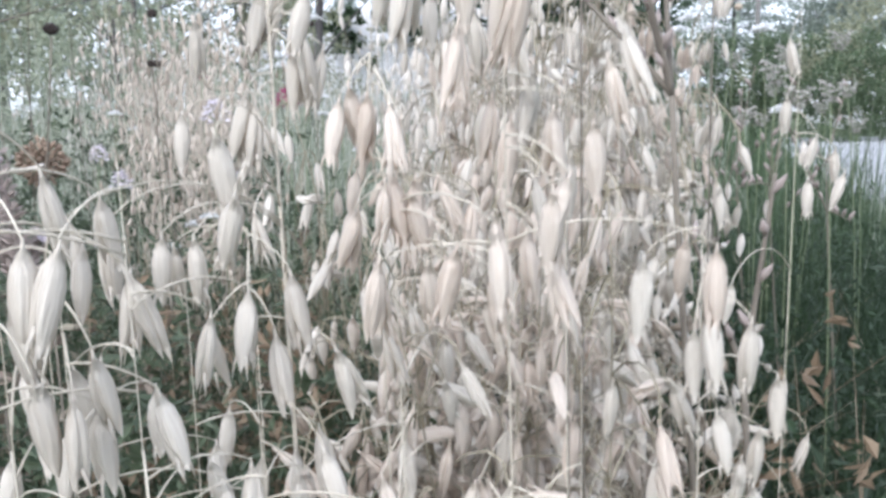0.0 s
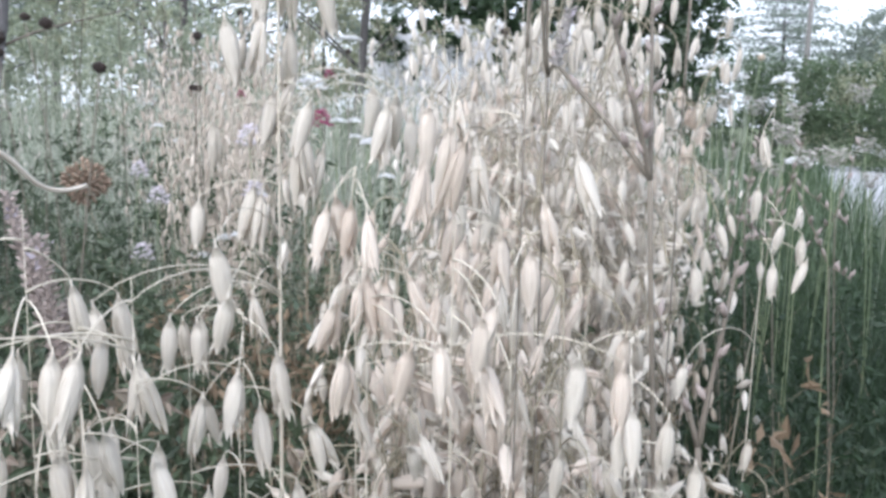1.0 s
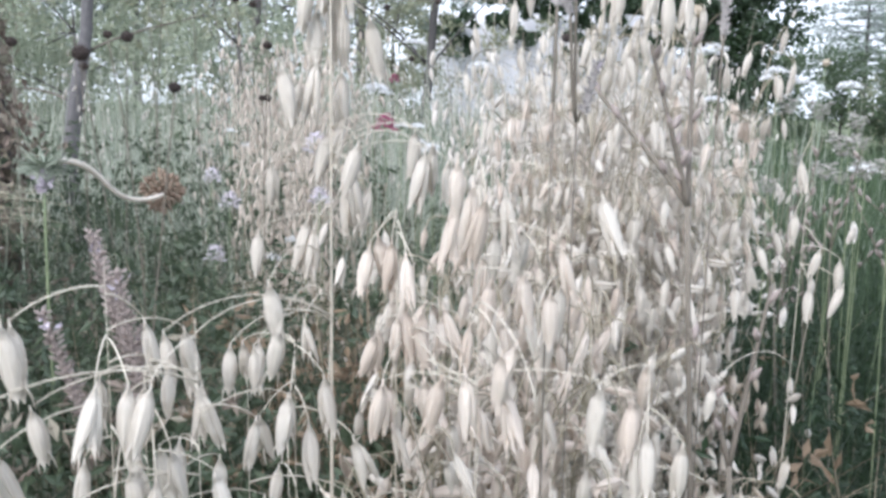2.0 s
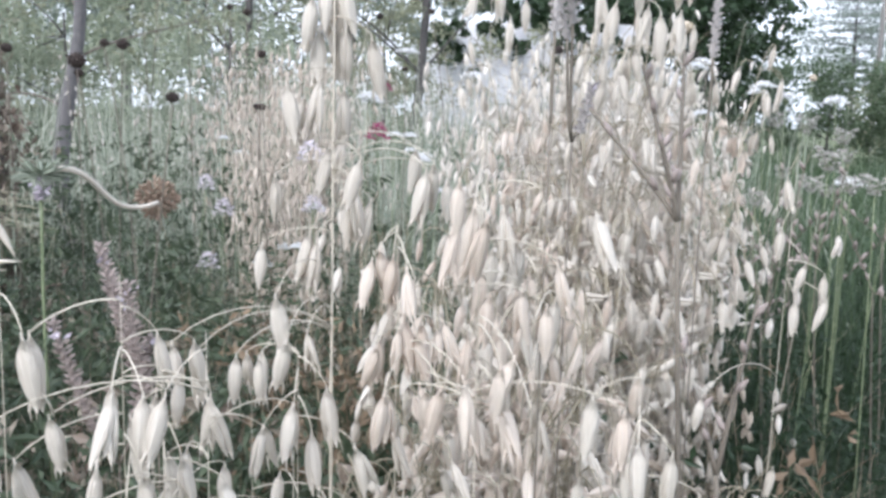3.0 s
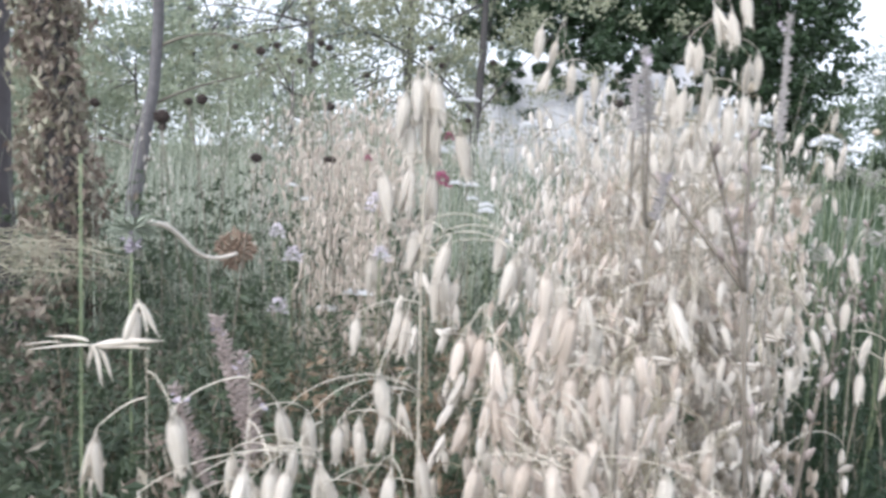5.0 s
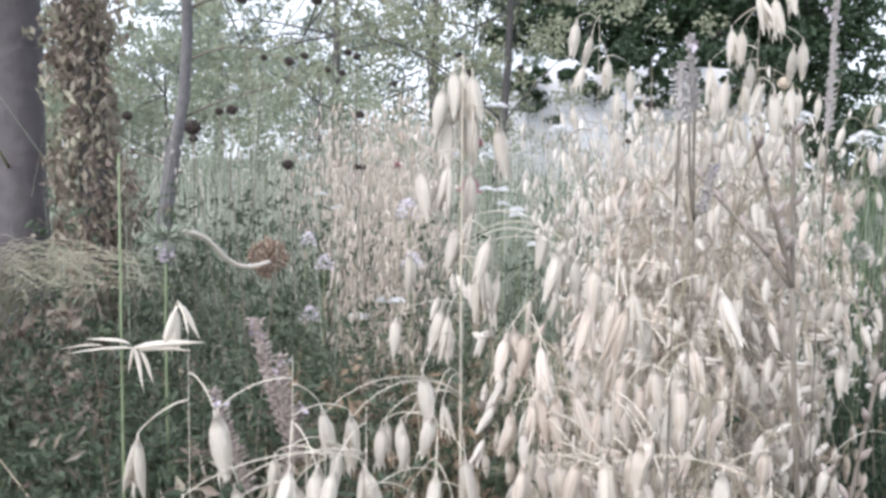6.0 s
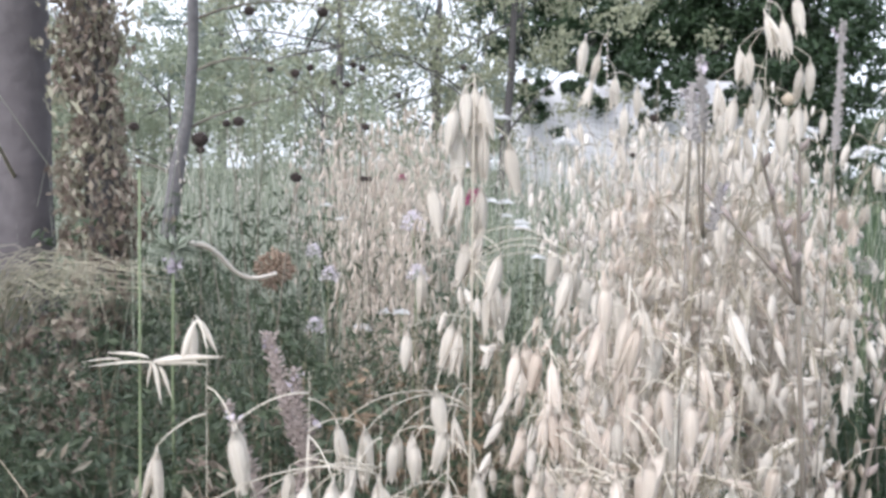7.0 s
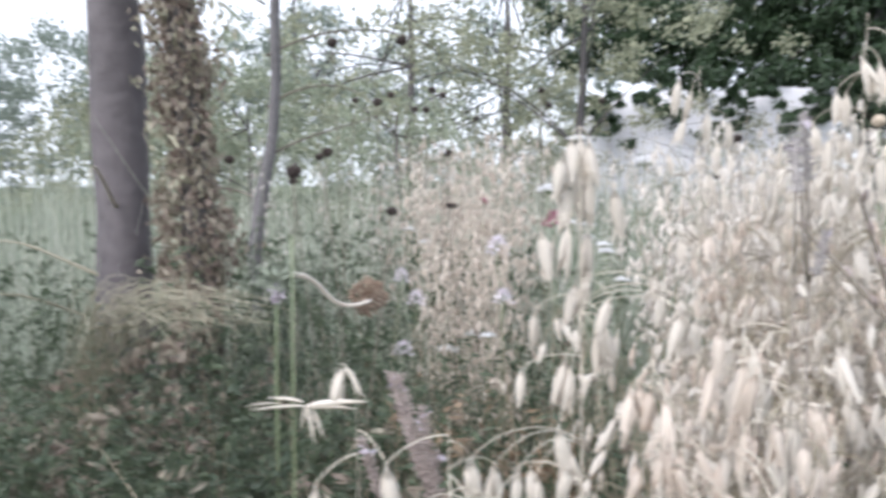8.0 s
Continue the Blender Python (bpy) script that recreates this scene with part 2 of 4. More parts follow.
def leaf_cloud(centres, length, width, droop=0.0):
    """A folded leaf at each centre, turned at random; vertices and faces."""
    c = np.asarray(centres, float)
    n = len(c)
    d = rng.normal(0, 1, (n, 3))
    d[:, 2] -= droop
    d /= np.linalg.norm(d, axis=1)[:, None]
    q = np.cross(d, rng.normal(0, 1, (n, 3)))
    q /= np.linalg.norm(q, axis=1)[:, None]
    nn = np.cross(d, q)
    ln, wd = length * rng.uniform(0.6, 1.3, n)[:, None], width * rng.uniform(0.6, 1.3, n)[:, None]
    v = np.stack([c - d * ln / 2, c + q * wd / 2 + nn * wd * 0.25, c + d * ln / 2, c - q * wd / 2 + nn * wd * 0.25], 1)
    o = (np.arange(n) * 4)[:, None]
    return v.reshape(-1, 3).tolist(), (o + np.array([0, 1, 2])).tolist() + (o + np.array([0, 2, 3])).tolist()


# ---- ground, road, far walls ----
def build_ground():
    xs = np.concatenate([[-900, -200, -60, -25], np.arange(-14, 30.1, 0.6), [45, 90, 250, 900]])
    ys = np.concatenate([[-900, -200, -60, -20, -8], np.arange(-4, 30.1, 0.6), [45, 90, 250, 900]])
    v, f = [], []
    for y in ys:
        for x in xs:
            near = abs(x) < 14 and abs(y) < 30
            v.append((x, y, float(ground_z(x, y)) + (0.03 * noise.noise(Vector((x, y, 0))) if near and x < 2 else 0)))
    nx = len(xs)
    for j in range(len(ys) - 1):
        for i in range(nx - 1):
            f.append((j * nx + i, j * nx + i + 1, (j + 1) * nx + i + 1, (j + 1) * nx + i))
    ob = new("ground", mesh_from("ground", v, f, SOIL, True))
    tagged(ob, "uneven meadow ground of brown soil under grass", "ground", kind="structure")


build_ground()


def slab(name, corners, thick, mat):
    """A flat slab with the given top corners, in order."""
    n = len(corners)
    v = [tuple(c) for c in corners] + [(c[0], c[1], c[2] - thick) for c in corners]
    f = [tuple(range(n)), tuple(range(2 * n - 1, n - 1, -1))] + [(i, i + n, (i + 1) % n + n, (i + 1) % n) for i in range(n)]
    return new(name, mesh_from(name, v, f, mat))


road = slab("road", [(2.5, 4.6, 0.02), (8.0, 3.4, 0.02), (15.0, 19.0, 0.02), (7.6, 21.0, 0.02)], 0.2, PAVING)
tagged(road, "pale grey concrete road beside the meadow", "road", kind="structure")


def wall_block(name, a, b, height, thick, mat):
    a, b = Vector(a), Vector(b)
    d = (b - a).normalized()
    s = Vector((-d.y, d.x, 0)) * thick
    cols = 8
    v, f = [], []
    for i in range(cols + 1):
        p = a.lerp(b, i / cols)
        h = height + 0.03 * math.sin(i * 2.3)
        for q in (p, p + s):
            v += [tuple(q + Vector((0, 0, -0.3))), tuple(q + Vector((0, 0, h)))]
    for i in range(cols):
        o = i * 4
        f += [(o, o + 4, o + 5, o + 1), (o + 2, o + 3, o + 7, o + 6), (o + 1, o + 5, o + 7, o + 3), (o, o + 2, o + 6, o + 4)]
    f += [(0, 1, 3, 2), (cols * 4, cols * 4 + 2, cols * 4 + 3, cols * 4 + 1)]
    ob = new(name, mesh_from(name, v, f, mat))
    return ob


tagged(wall_block("wall_1", (-1.72, 11.5, 0.5), (1.5, 11.55, 0.5), 1.72, 0.25, RENDER_WHITE), "pale whitewashed garden wall under overhanging trees", "wall", kind="structure")
tagged(wall_block("wall_2", (11.5, 27.5, 0.0), (14.5, 26.5, 0.0), 0.75, 0.25, RENDER_WHITE), "low pale wall across the road", "wall", kind="structure")


# ---- trees and hedges ----
def tree(name, x, y, height, trunk_r, blobs, leaves, leaf, mat, label, lean=(0, 0), limbs=9, category="tree", stray=0.35, clump=0.35, bare=0.0):
    """Tapered trunk, limbs towards the clumps of the crown, and a crown of single leaves in uneven clumps.
    blobs: (x, y, z, radius) from the tree's foot."""
    z0 = float(ground_z(x, y)) - 0.05
    root = new(name)
    root.matrix_basis = pose(x, y, z0)
    tagged(root, label, category)
    pts = [Vector((lean[0] * s + 0.04 * height * 0.1 * math.sin(9 * s + x), lean[1] * s, height * s)) for s in np.linspace(0, 1, 9)]
    if trunk_r > 0:
        part("trunk", mesh_from("trunk", *tube(pts, [trunk_r * (1.35 if i == 0 else 1 - 0.09 * i) for i in range(9)], 9), BARK, True), root)
        for i in range(limbs):
            b = blobs[i % len(blobs)]
            s = pts[min(8, int(2 + rng.integers(0, 6)))]
            e = Vector(b[:3]) + Vector(rng.normal(0, 0.5, 3)) * b[3]
            mid = s.lerp(e, 0.5) + Vector((0, 0, 0.1 * (e - s).length)) + Vector(rng.normal(0, 0.06, 3)) * (e - s).length
            q = bezier(s, s.lerp(mid, 0.7), mid, e, 7)
            part("limb", mesh_from("limb", *tube(q, [trunk_r * 0.26 * (1 - 0.11 * k) for k in range(8)], 6), BARK, True), root)
    total = sum(b[3] ** 2 for b in blobs)
    cs = []
    for b in blobs:
        n = int(leaves * b[3] ** 2 / total)
        k = max(4, n // 45)
        d = rng.normal(0, 1, (k, 3))
        d /= np.linalg.norm(d, axis=1)[:, None]
        r = b[3] * rng.uniform(0.35, 1.0, k) ** 0.6 * (1 + stray * rng.normal(0, 0.5, k))
        heads = np.array(b[:3]) + d * r[:, None]
        pick = rng.integers(0, k, n)
        cs.append(heads[pick] + rng.normal(0, clump * b[3] * 0.35, (n, 3)) * np.array([1, 1, 0.7]))
    cs = np.concatenate(cs)
    cs = cs[cs[:, 2] > 0.05]
    part("crown", mesh_from("crown", *leaf_cloud(cs, leaf, leaf * 0.55, 0.3), mat), root)
    return root


tree("broadleaf_tree", 2.1, 12.6, 5.5, 0.17,
     [(-2.7, 0.2, 2.6, 0.75), (-1.8, 0, 2.35, 0.8), (-0.9, 0.2, 2.2, 0.75), (0.0, -0.1, 2.0, 0.8), (0.55, -0.1, 2.2, 0.75), (0.5, 0, 1.2, 0.65), (0.35, 0.1, 0.5, 0.6), (-3.2, 0.3, 3.0, 0.7),
      (-2.0, 0.3, 3.3, 1.0), (-0.6, 0.3, 3.2, 1.1), (0.35, 0.2, 3.1, 0.85), (-1.2, 0.4, 4.5, 1.4), (0.2, 0.4, 4.5, 1.2), (-0.7, -0.2, 1.55, 0.45),
      (-3.5, -1.35, 1.55, 0.32), (-2.7, -1.4, 1.6, 0.25), (-1.9, -1.4, 1.52, 0.28), (-1.0, -1.4, 1.55, 0.3), (-2.3, -1.35, 1.7, 0.22), (-2.1, -1.4, 1.95, 0.3), (-1.3, -1.4, 1.9, 0.28), (-0.6, -1.3, 1.8, 0.35), (-3.0, -1.4, 1.95, 0.25), (-3.4, -1.45, 1.75, 0.2), (-1.6, -1.45, 1.72, 0.22), (-0.8, -1.45, 1.7, 0.2), (-2.6, -1.45, 1.78, 0.2), (-4.0, 0.3, 3.1, 0.8)],
     56000, 0.11, LEAF_DARK, "large dark green broadleaf tree overhanging the meadow", limbs=10, stray=0.25)
tree("broadleaf_tree", -1.27, 7.9, 4.2, 0.05,
     [(-0.6, 0, 1.7, 0.7), (0.5, 0.3, 1.9, 0.7), (-1.2, 0.4, 1.9, 0.8), (0.1, 0.5, 2.5, 0.9), (1.3, 0.6, 2.3, 0.7), (-0.2, 0.3, 1.2, 0.5)],
     3600, 0.07, LEAF_MID, "slim tree with sparse grey-green leaves and sky showing through", lean=(0.25, 0), limbs=14, stray=0.6)
tree("broadleaf_tree", -3.3, 9.0, 4.0, 0.06,
     [(-0.7, 0, 1.5, 0.8), (0.6, 0.3, 1.7, 0.8), (-1.4, 0.4, 2.0, 0.9), (0.1, 0.5, 2.5, 0.9), (1.5, 0.2, 1.5, 0.7)],
     4000, 0.075, LEAF_MID, "thin-crowned tree with dark twigs at the meadow's edge", limbs=14, stray=0.6)
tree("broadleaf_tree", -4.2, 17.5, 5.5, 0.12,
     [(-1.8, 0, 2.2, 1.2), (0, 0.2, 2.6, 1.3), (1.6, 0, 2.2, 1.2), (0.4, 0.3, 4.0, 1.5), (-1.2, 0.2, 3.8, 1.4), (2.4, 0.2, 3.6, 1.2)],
     5000, 0.13, LEAF_HAZE, "distant tree behind the meadow, leaves coloured grey-green for haze", limbs=10, stray=0.35)
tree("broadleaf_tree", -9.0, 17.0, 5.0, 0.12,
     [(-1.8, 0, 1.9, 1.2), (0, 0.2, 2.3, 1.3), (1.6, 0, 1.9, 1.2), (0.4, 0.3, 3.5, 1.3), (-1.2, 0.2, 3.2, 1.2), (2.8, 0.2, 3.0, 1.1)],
     9000, 0.13, LEAF_HAZE, "distant tree behind the meadow, leaves coloured grey-green for haze", limbs=10, stray=0.35)
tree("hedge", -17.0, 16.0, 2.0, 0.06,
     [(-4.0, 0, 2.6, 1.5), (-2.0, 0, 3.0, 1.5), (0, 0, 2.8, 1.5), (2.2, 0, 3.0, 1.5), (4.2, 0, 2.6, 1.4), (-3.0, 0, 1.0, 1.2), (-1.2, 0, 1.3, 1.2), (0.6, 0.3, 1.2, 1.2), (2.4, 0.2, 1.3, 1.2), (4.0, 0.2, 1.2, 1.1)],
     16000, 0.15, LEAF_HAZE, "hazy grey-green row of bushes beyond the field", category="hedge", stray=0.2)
tree("bush", -4.0, 6.6, 1.5, 0.03,
     [(-0.5, 0, 0.8, 0.7), (0.5, 0.2, 0.9, 0.75), (0.1, 0, 1.5, 0.7), (-1.2, 0.2, 1.1, 0.7)],
     9000, 0.06, LEAF_PALE, "light green bush behind the tall grass", category="bush")
tree("bush", -2.4, 6.2, 1.4, 0.03,
     [(-0.4, 0, 0.6, 0.55), (0.4, 0.2, 0.7, 0.6), (0.0, 0, 1.2, 0.55)],
     7000, 0.05, LEAF_PALE, "light green bush with feathery twigs", category="bush")
tree("bush", -1.9, 9.6, 1.6, 0.03,
     [(-0.5, 0, 0.7, 0.6), (0.1, 0.2, 1.2, 0.55), (0.0, 0, 0.6, 0.6)],
     6000, 0.055, LEAF_MID, "grey-green bush of upright shoots under the tree", category="bush")
tree("bush", -6.6, 8.5, 2.0, 0.04,
     [(-0.8, 0, 0.9, 1.0), (0.7, 0.2, 1.0, 0.9), (0.0, 0, 1.7, 0.8)],
     9000, 0.07, LEAF_MID, "broad grey-green bush in the distance", category="bush")
tree("bush", -0.2, 11.1, 1.0, 0.012,
     [(-1.1, 0, 0.9, 0.35), (-0.4, 0.1, 0.7, 0.4), (0.3, 0, 1.0, 0.35), (1.0, 0.1, 0.8, 0.4), (-0.7, 0.1, 1.3, 0.25), (0.7, 0, 1.25, 0.3)],
     900, 0.065, LEAF_MID, "airy twiggy shrub in front of the pale wall", category="bush", stray=0.8, clump=0.8)
tree("bush", -0.1, 11.2, 1.5, 0.014,
     [(-1.3, 0, 1.25, 0.2), (-0.9, 0, 1.05, 0.18), (-0.35, 0, 1.4, 0.2), (0.1, 0.1, 1.1, 0.2), (0.55, 0, 1.45, 0.2), (0.95, 0, 1.15, 0.22), (1.3, 0, 1.4, 0.25)],
     800, 0.07, LEAF_DARK, "dark sparse shrub breaking up the pale wall", category="bush", stray=0.9, clump=0.7)
tree("hedge", 6.0, 19.2, 1.5, 0.04,
     [(-1.9, 0.2, 1.5, 0.95), (-0.8, 0, 1.6, 1.0), (0.4, -0.1, 1.65, 1.0), (1.6, -0.3, 1.6, 1.0), (2.8, -0.5, 1.5, 1.0), (4.0, -0.5, 1.4, 1.0),
      (-1.4, 0, 0.6, 0.8), (0.0, 0, 0.6, 0.8), (1.3, -0.2, 0.6, 0.8), (2.6, -0.4, 0.6, 0.8), (3.9, -0.5, 0.6, 0.8)],
     27000, 0.09, LEAF_HEDGE, "dense green hedge along the far side", category="hedge", stray=0.1)
tree("hedge", 11.5, 24.5, 2.5, 0.06,
     [(-2.2, 0, 1.4, 1.3), (-0.8, 0, 1.6, 1.4), (1.0, -0.3, 2.4, 1.8), (2.8, -0.6, 2.2, 1.6)],
     16000, 0.13, LEAF_MID, "row of leafy garden trees beyond the road", category="hedge", stray=0.2)
def layered_conifer(x, y, height, reach, label):
    """Open dome of level branches, each a bough with flat pads of needles and gaps of sky between."""
    z0 = float(ground_z(x, y)) - 0.05
    root = new("conifer")
    root.matrix_basis = pose(x, y, z0)
    pts = [Vector((0.06 * math.sin(4 * s), 0, height * s)) for s in np.linspace(0, 1, 9)]
    part("trunk", mesh_from("trunk", *tube(pts, [0.16 - 0.017 * i for i in range(9)], 8), BARK, True), root)
    for k in range(16):
        s = 0.33 + 0.65 * k / 15
        wide = reach * math.sqrt(max(0.04, 1 - ((s - 0.33) / 0.68) ** 2))
        for j in range(6):
            a = j * 1.05 + k * 0.7 + rng.normal(0, 0.2)
            l = wide * rng.uniform(0.6, 1.05)
            p = Vector((0, 0, height * s))
            e = Vector((math.cos(a) * l, math.sin(a) * l, height * s + rng.uniform(-0.15, 0.2)))
            q = bezier(p, p.lerp(e, 0.3) + Vector((0, 0, 0.1)), p.lerp(e, 0.7) + Vector((0, 0, 0.12)), e, 6)
            bough = part("bough", mesh_from("bough", *tube(q, [0.02 * (1 - 0.13 * i) for i in range(7)], 4), BARK_PALE, True), root)
            n = int(110 * l / reach) + 30
            c = np.array([q[i] for i in rng.integers(2, 7, n)]) + rng.normal(0, 1, (n, 3)) * np.array([0.22, 0.22, 0.06])
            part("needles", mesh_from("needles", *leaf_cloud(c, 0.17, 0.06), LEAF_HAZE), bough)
    return tagged(root, label, "tree")


layered_conifer(12.3, 37.5, 6.6, 3.4, "broad open conifer with level branches against the sky")


def far_pole(x, y, height):
    root = new("utility_pole")
    root.matrix_basis = pose(x, y, float(ground_z(x, y)) - 0.1)
    part("post", mesh_from("post", *tube([(0, 0, 0), (0, 0, height * 0.5), (0, 0, height)], [0.11, 0.095, 0.08], 9), POLE_WOOD, True), root)
    part("crossarm", mesh_from("crossarm", *tube([(-0.6, 0, height - 0.4), (0, -0.09, height - 0.4), (0.6, 0, height - 0.4)], [0.05, 0.05, 0.05], 4), POLE_WOOD), root)
    tagged(root, "slender grey utility pole beyond the road", "pole")


far_pole(12.1, 34.0, 10.5)
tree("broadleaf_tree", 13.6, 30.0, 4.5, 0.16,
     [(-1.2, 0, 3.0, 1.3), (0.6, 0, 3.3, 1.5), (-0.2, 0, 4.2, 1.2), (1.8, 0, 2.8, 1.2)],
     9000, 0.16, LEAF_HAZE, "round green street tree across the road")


# ---- left: two trunks, one wrapped in a withered climber ----
def bare_trunk(x, y):
    z0 = float(ground_z(x, y)) - 0.05
    root = new("tree_trunk")
    root.matrix_basis = pose(x, y, z0)
    pts = [Vector((0.02 * math.sin(3 * s) - 0.05 * s, 0.02 * math.cos(4 * s), 4.0 * s)) for s in np.linspace(0, 1, 18)]
    v, f = tube(pts, [0.085 - 0.03 * i / 17 + 0.05 * math.exp(-i / 1.5) for i in range(18)], 12)
    v = [p * 1 + Vector((1, 1, 0)) * 0.012 * noise.noise(p * 9) for p in v]
    part("trunk", mesh_from("trunk", v, f, BARK_ROUGH, True), root)
    for h, dx, dy, r in ((0.55, 0.28, -0.3, 0.008), (0.75, -0.3, -0.25, 0.007), (0.95, 0.2, -0.35, 0.006), (0.62, -0.15, -0.4, 0.006)):
        q = bezier((0, 0, h), (dx * 0.4, dy * 0.4, h + 0.05), (dx * 0.7, dy * 0.8, h + 0.2), (dx, dy, h + 0.1), 8)
        part("twig", mesh_from("twig", *tube(q, [r * (1 - 0.09 * k) for k in range(9)], 5), TUFT, True), root, "thin dry pale twig")
    tagged(root, "bare grey tree trunk with thin dry twigs", "tree")


def climber_trunk(x, y):
    z0 = float(ground_z(x, y)) - 0.05
    root = new("tree_trunk")
    root.matrix_basis = pose(x, y, z0)
    pts = [Vector((0.03 * math.sin(2.3 * s * 4), 0.02 * math.cos(3 * s), 3.6 * s)) for s in np.linspace(0, 1, 14)]
    part("trunk", mesh_from("trunk", *tube(pts, [0.05 - 0.0015 * i for i in range(14)], 9), BARK, True), root)
    n = 13000
    s = rng.random(n)
    a = rng.uniform(0, 2 * math.pi, n)
    lump = 0.066 + 0.01 * np.sin(s * 31) + 0.012 * np.sin(s * 53 + 1) + 0.012 * np.sin(s * 97 + 2 + a) + 0.05 * np.exp(-s * 8)
    r = lump * rng.uniform(0.5, 1.15, n) * (1 + 0.6 * rng.random(n) ** 5)
    c = np.stack([r * np.cos(a) + 0.03 * np.sin(9.2 * s), r * np.sin(a), 3.6 * s], 1)
    part("climber_leaves", mesh_from("climber_leaves", *leaf_cloud(c, 0.029, 0.014, 1.6), LEAF_DRY), root, "withered brown and olive climber leaves")
    n = 2600
    s, a = rng.random(n) ** 0.8, rng.uniform(0, 2 * math.pi, n)
    r = (0.06 + 0.05 * s) * (1 + 0.35 * np.sin(s * 23 + 2 * a)) * rng.uniform(0.8, 1.4, n)
    c = np.stack([r * np.cos(a), r * np.sin(a), 0.5 + 3.1 * s], 1)
    part("climber_leaves", mesh_from("climber_leaves", *leaf_cloud(c, 0.033, 0.014, 1.2), LEAF_OLIVE), root, "pale olive drying climber leaves")
    for k in range(9):
        a0 = k * 0.7
        q = [Vector((0.07 * math.cos(a0 + 2.2 * t), 0.07 * math.sin(a0 + 2.2 * t), 0.2 + 0.3 * k + 0.9 * t)) for t in np.linspace(0, 1, 9)]
        part("vine", mesh_from("vine", *tube(q, [0.005] * 9, 5), TWIG, True), root)
    tagged(root, "tree trunk wrapped in a withered brown climber", "tree")


bare_trunk(-1.60, 1.87)
climber_trunk(-1.32, 1.80)


def sapling(x, y):
    z0 = float(ground_z(x, y)) - 0.03
    root = new("sapling")
    root.matrix_basis = pose(x, y, z0)
    pts = [Vector((-0.06 * math.sin(7 * s) + 0.018 * math.sin(17 * s), 0.0, 2.6 * s)) for s in np.linspace(0, 1, 12)]
    part("trunk", mesh_from("trunk", *tube(pts, [0.026 - 0.0008 * i + (0.007 if i in (3, 4) else 0) for i in range(12)], 8), BARK_PALE, True), root)
    for k in range(7):
        h, dx, dy = 0.9 + 0.2 * k, rng.choice([-1, 1]) * rng.uniform(0.25, 0.7), rng.uniform(-0.3, 0.3)
        q = bezier((0, 0, h), (dx * 0.3, dy * 0.3, h + 0.1), (dx * 0.7, dy * 0.7, h + 0.12), (dx, dy, h + rng.uniform(-0.05, 0.2)), 8)
        br = part("branch", mesh_from("branch", *tube(q, [0.006 * (1 - 0.09 * j) for j in range(9)], 5), TWIG, True), root)
        c = np.array([q[j] for j in rng.integers(3, 9, 40)]) + rng.normal(0, 0.035, (40, 3))
        part("leaves", mesh_from("leaves", *leaf_cloud(c, 0.04, 0.018, 0.5), LEAF_MID), br)
    tagged(root, "young grey-stemmed tree with thin dark side twigs", "tree")


sapling(-1.65, 2.82)
tree("withered_shrub", -1.3, 1.62, 0.6, 0.012,
     [(0, 0, 0.22, 0.24), (0.16, 0.02, 0.42, 0.17), (-0.2, 0, 0.4, 0.2), (0.05, -0.05, 0.6, 0.13), (-0.35, 0.05, 0.3, 0.22)],
     5200, 0.035, LEAF_DRY, "heap of withered brown climber leaves at the trunks' foot", category="shrub", stray=0.5)

# ---- grasses and low leaves ----
def off_path(x, y):
    return (np.hypot(x - 0.06, y + 0.05) > 0.2) & ~((x > 2.0 + (y - 4) * 0.35) & (y > 3.5))


tagged(blades(18000, (-1.6, 1.5), (-0.1, 2.6), 0.22, 0.5, 0.006, 0.5, BLADE, "green_grass", off_path), "dense dark green grass under the oats", "grass", kind="stuff")
tagged(blades(20000, (-8.0, 3.5), (2.2, 9.0), 0.3, 0.7, 0.009, 0.6, BLADE, "green_grass", off_path), "tall green meadow grass", "grass", kind="stuff")
tagged(blades(26000, (-7.0, 7.0), (-6.0, 3.6), 0.15, 0.42, 0.016, 0.6, BLADE, "green_grass", lambda x, y: off_path(x, y) & ~((np.abs(x) < 1.5) & (y > -0.1) & (y < 2.6))), "rough green grass all round", "grass", kind="stuff")
tagged(blades(9000, (-9.0, 12.0), (8.5, 18.0), 0.25, 0.6, 0.03, 0.3, BLADE, "green_grass", off_path), "rough grass at the meadow's far edge", "grass", kind="stuff")
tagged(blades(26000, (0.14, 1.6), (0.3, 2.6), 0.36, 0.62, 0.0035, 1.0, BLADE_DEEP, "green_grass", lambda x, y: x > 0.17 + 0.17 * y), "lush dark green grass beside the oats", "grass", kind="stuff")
tagged(blades(600, (-0.5, 0.6), (0.3, 1.6), 0.4, 0.75, 0.005, 0.6, BLADE_DRY, "dry_grass", off_path), "dry straw-coloured blades among the oats", "grass", kind="stuff")
tagged(blades(7500, (-4.2, 0.2), (1.45, 4.4), 0.55, 1.02, 0.004, 0.5, HAY_GREEN, "tall_pale_grass", off_path), "tall pale green grass stalks", "grass", kind="stuff")
tagged(blades(700, (0.45, 2.6), (2.0, 4.4), 0.6, 0.95, 0.0035, 0.45, HAY_GREEN, "tall_pale_grass", lambda x, y: off_path(x, y) & (x > 0.22 * y)), "thin pale stalks over the green grass", "grass", kind="stuff")
tagged(blades(1700, (-3.6, -0.3), (1.9, 5.0), 0.8, 1.25, 0.005, 0.28, HAY_PALE, "tall_pale_grass", off_path), "tall bleached grass stalks standing above the rest", "grass", kind="stuff")
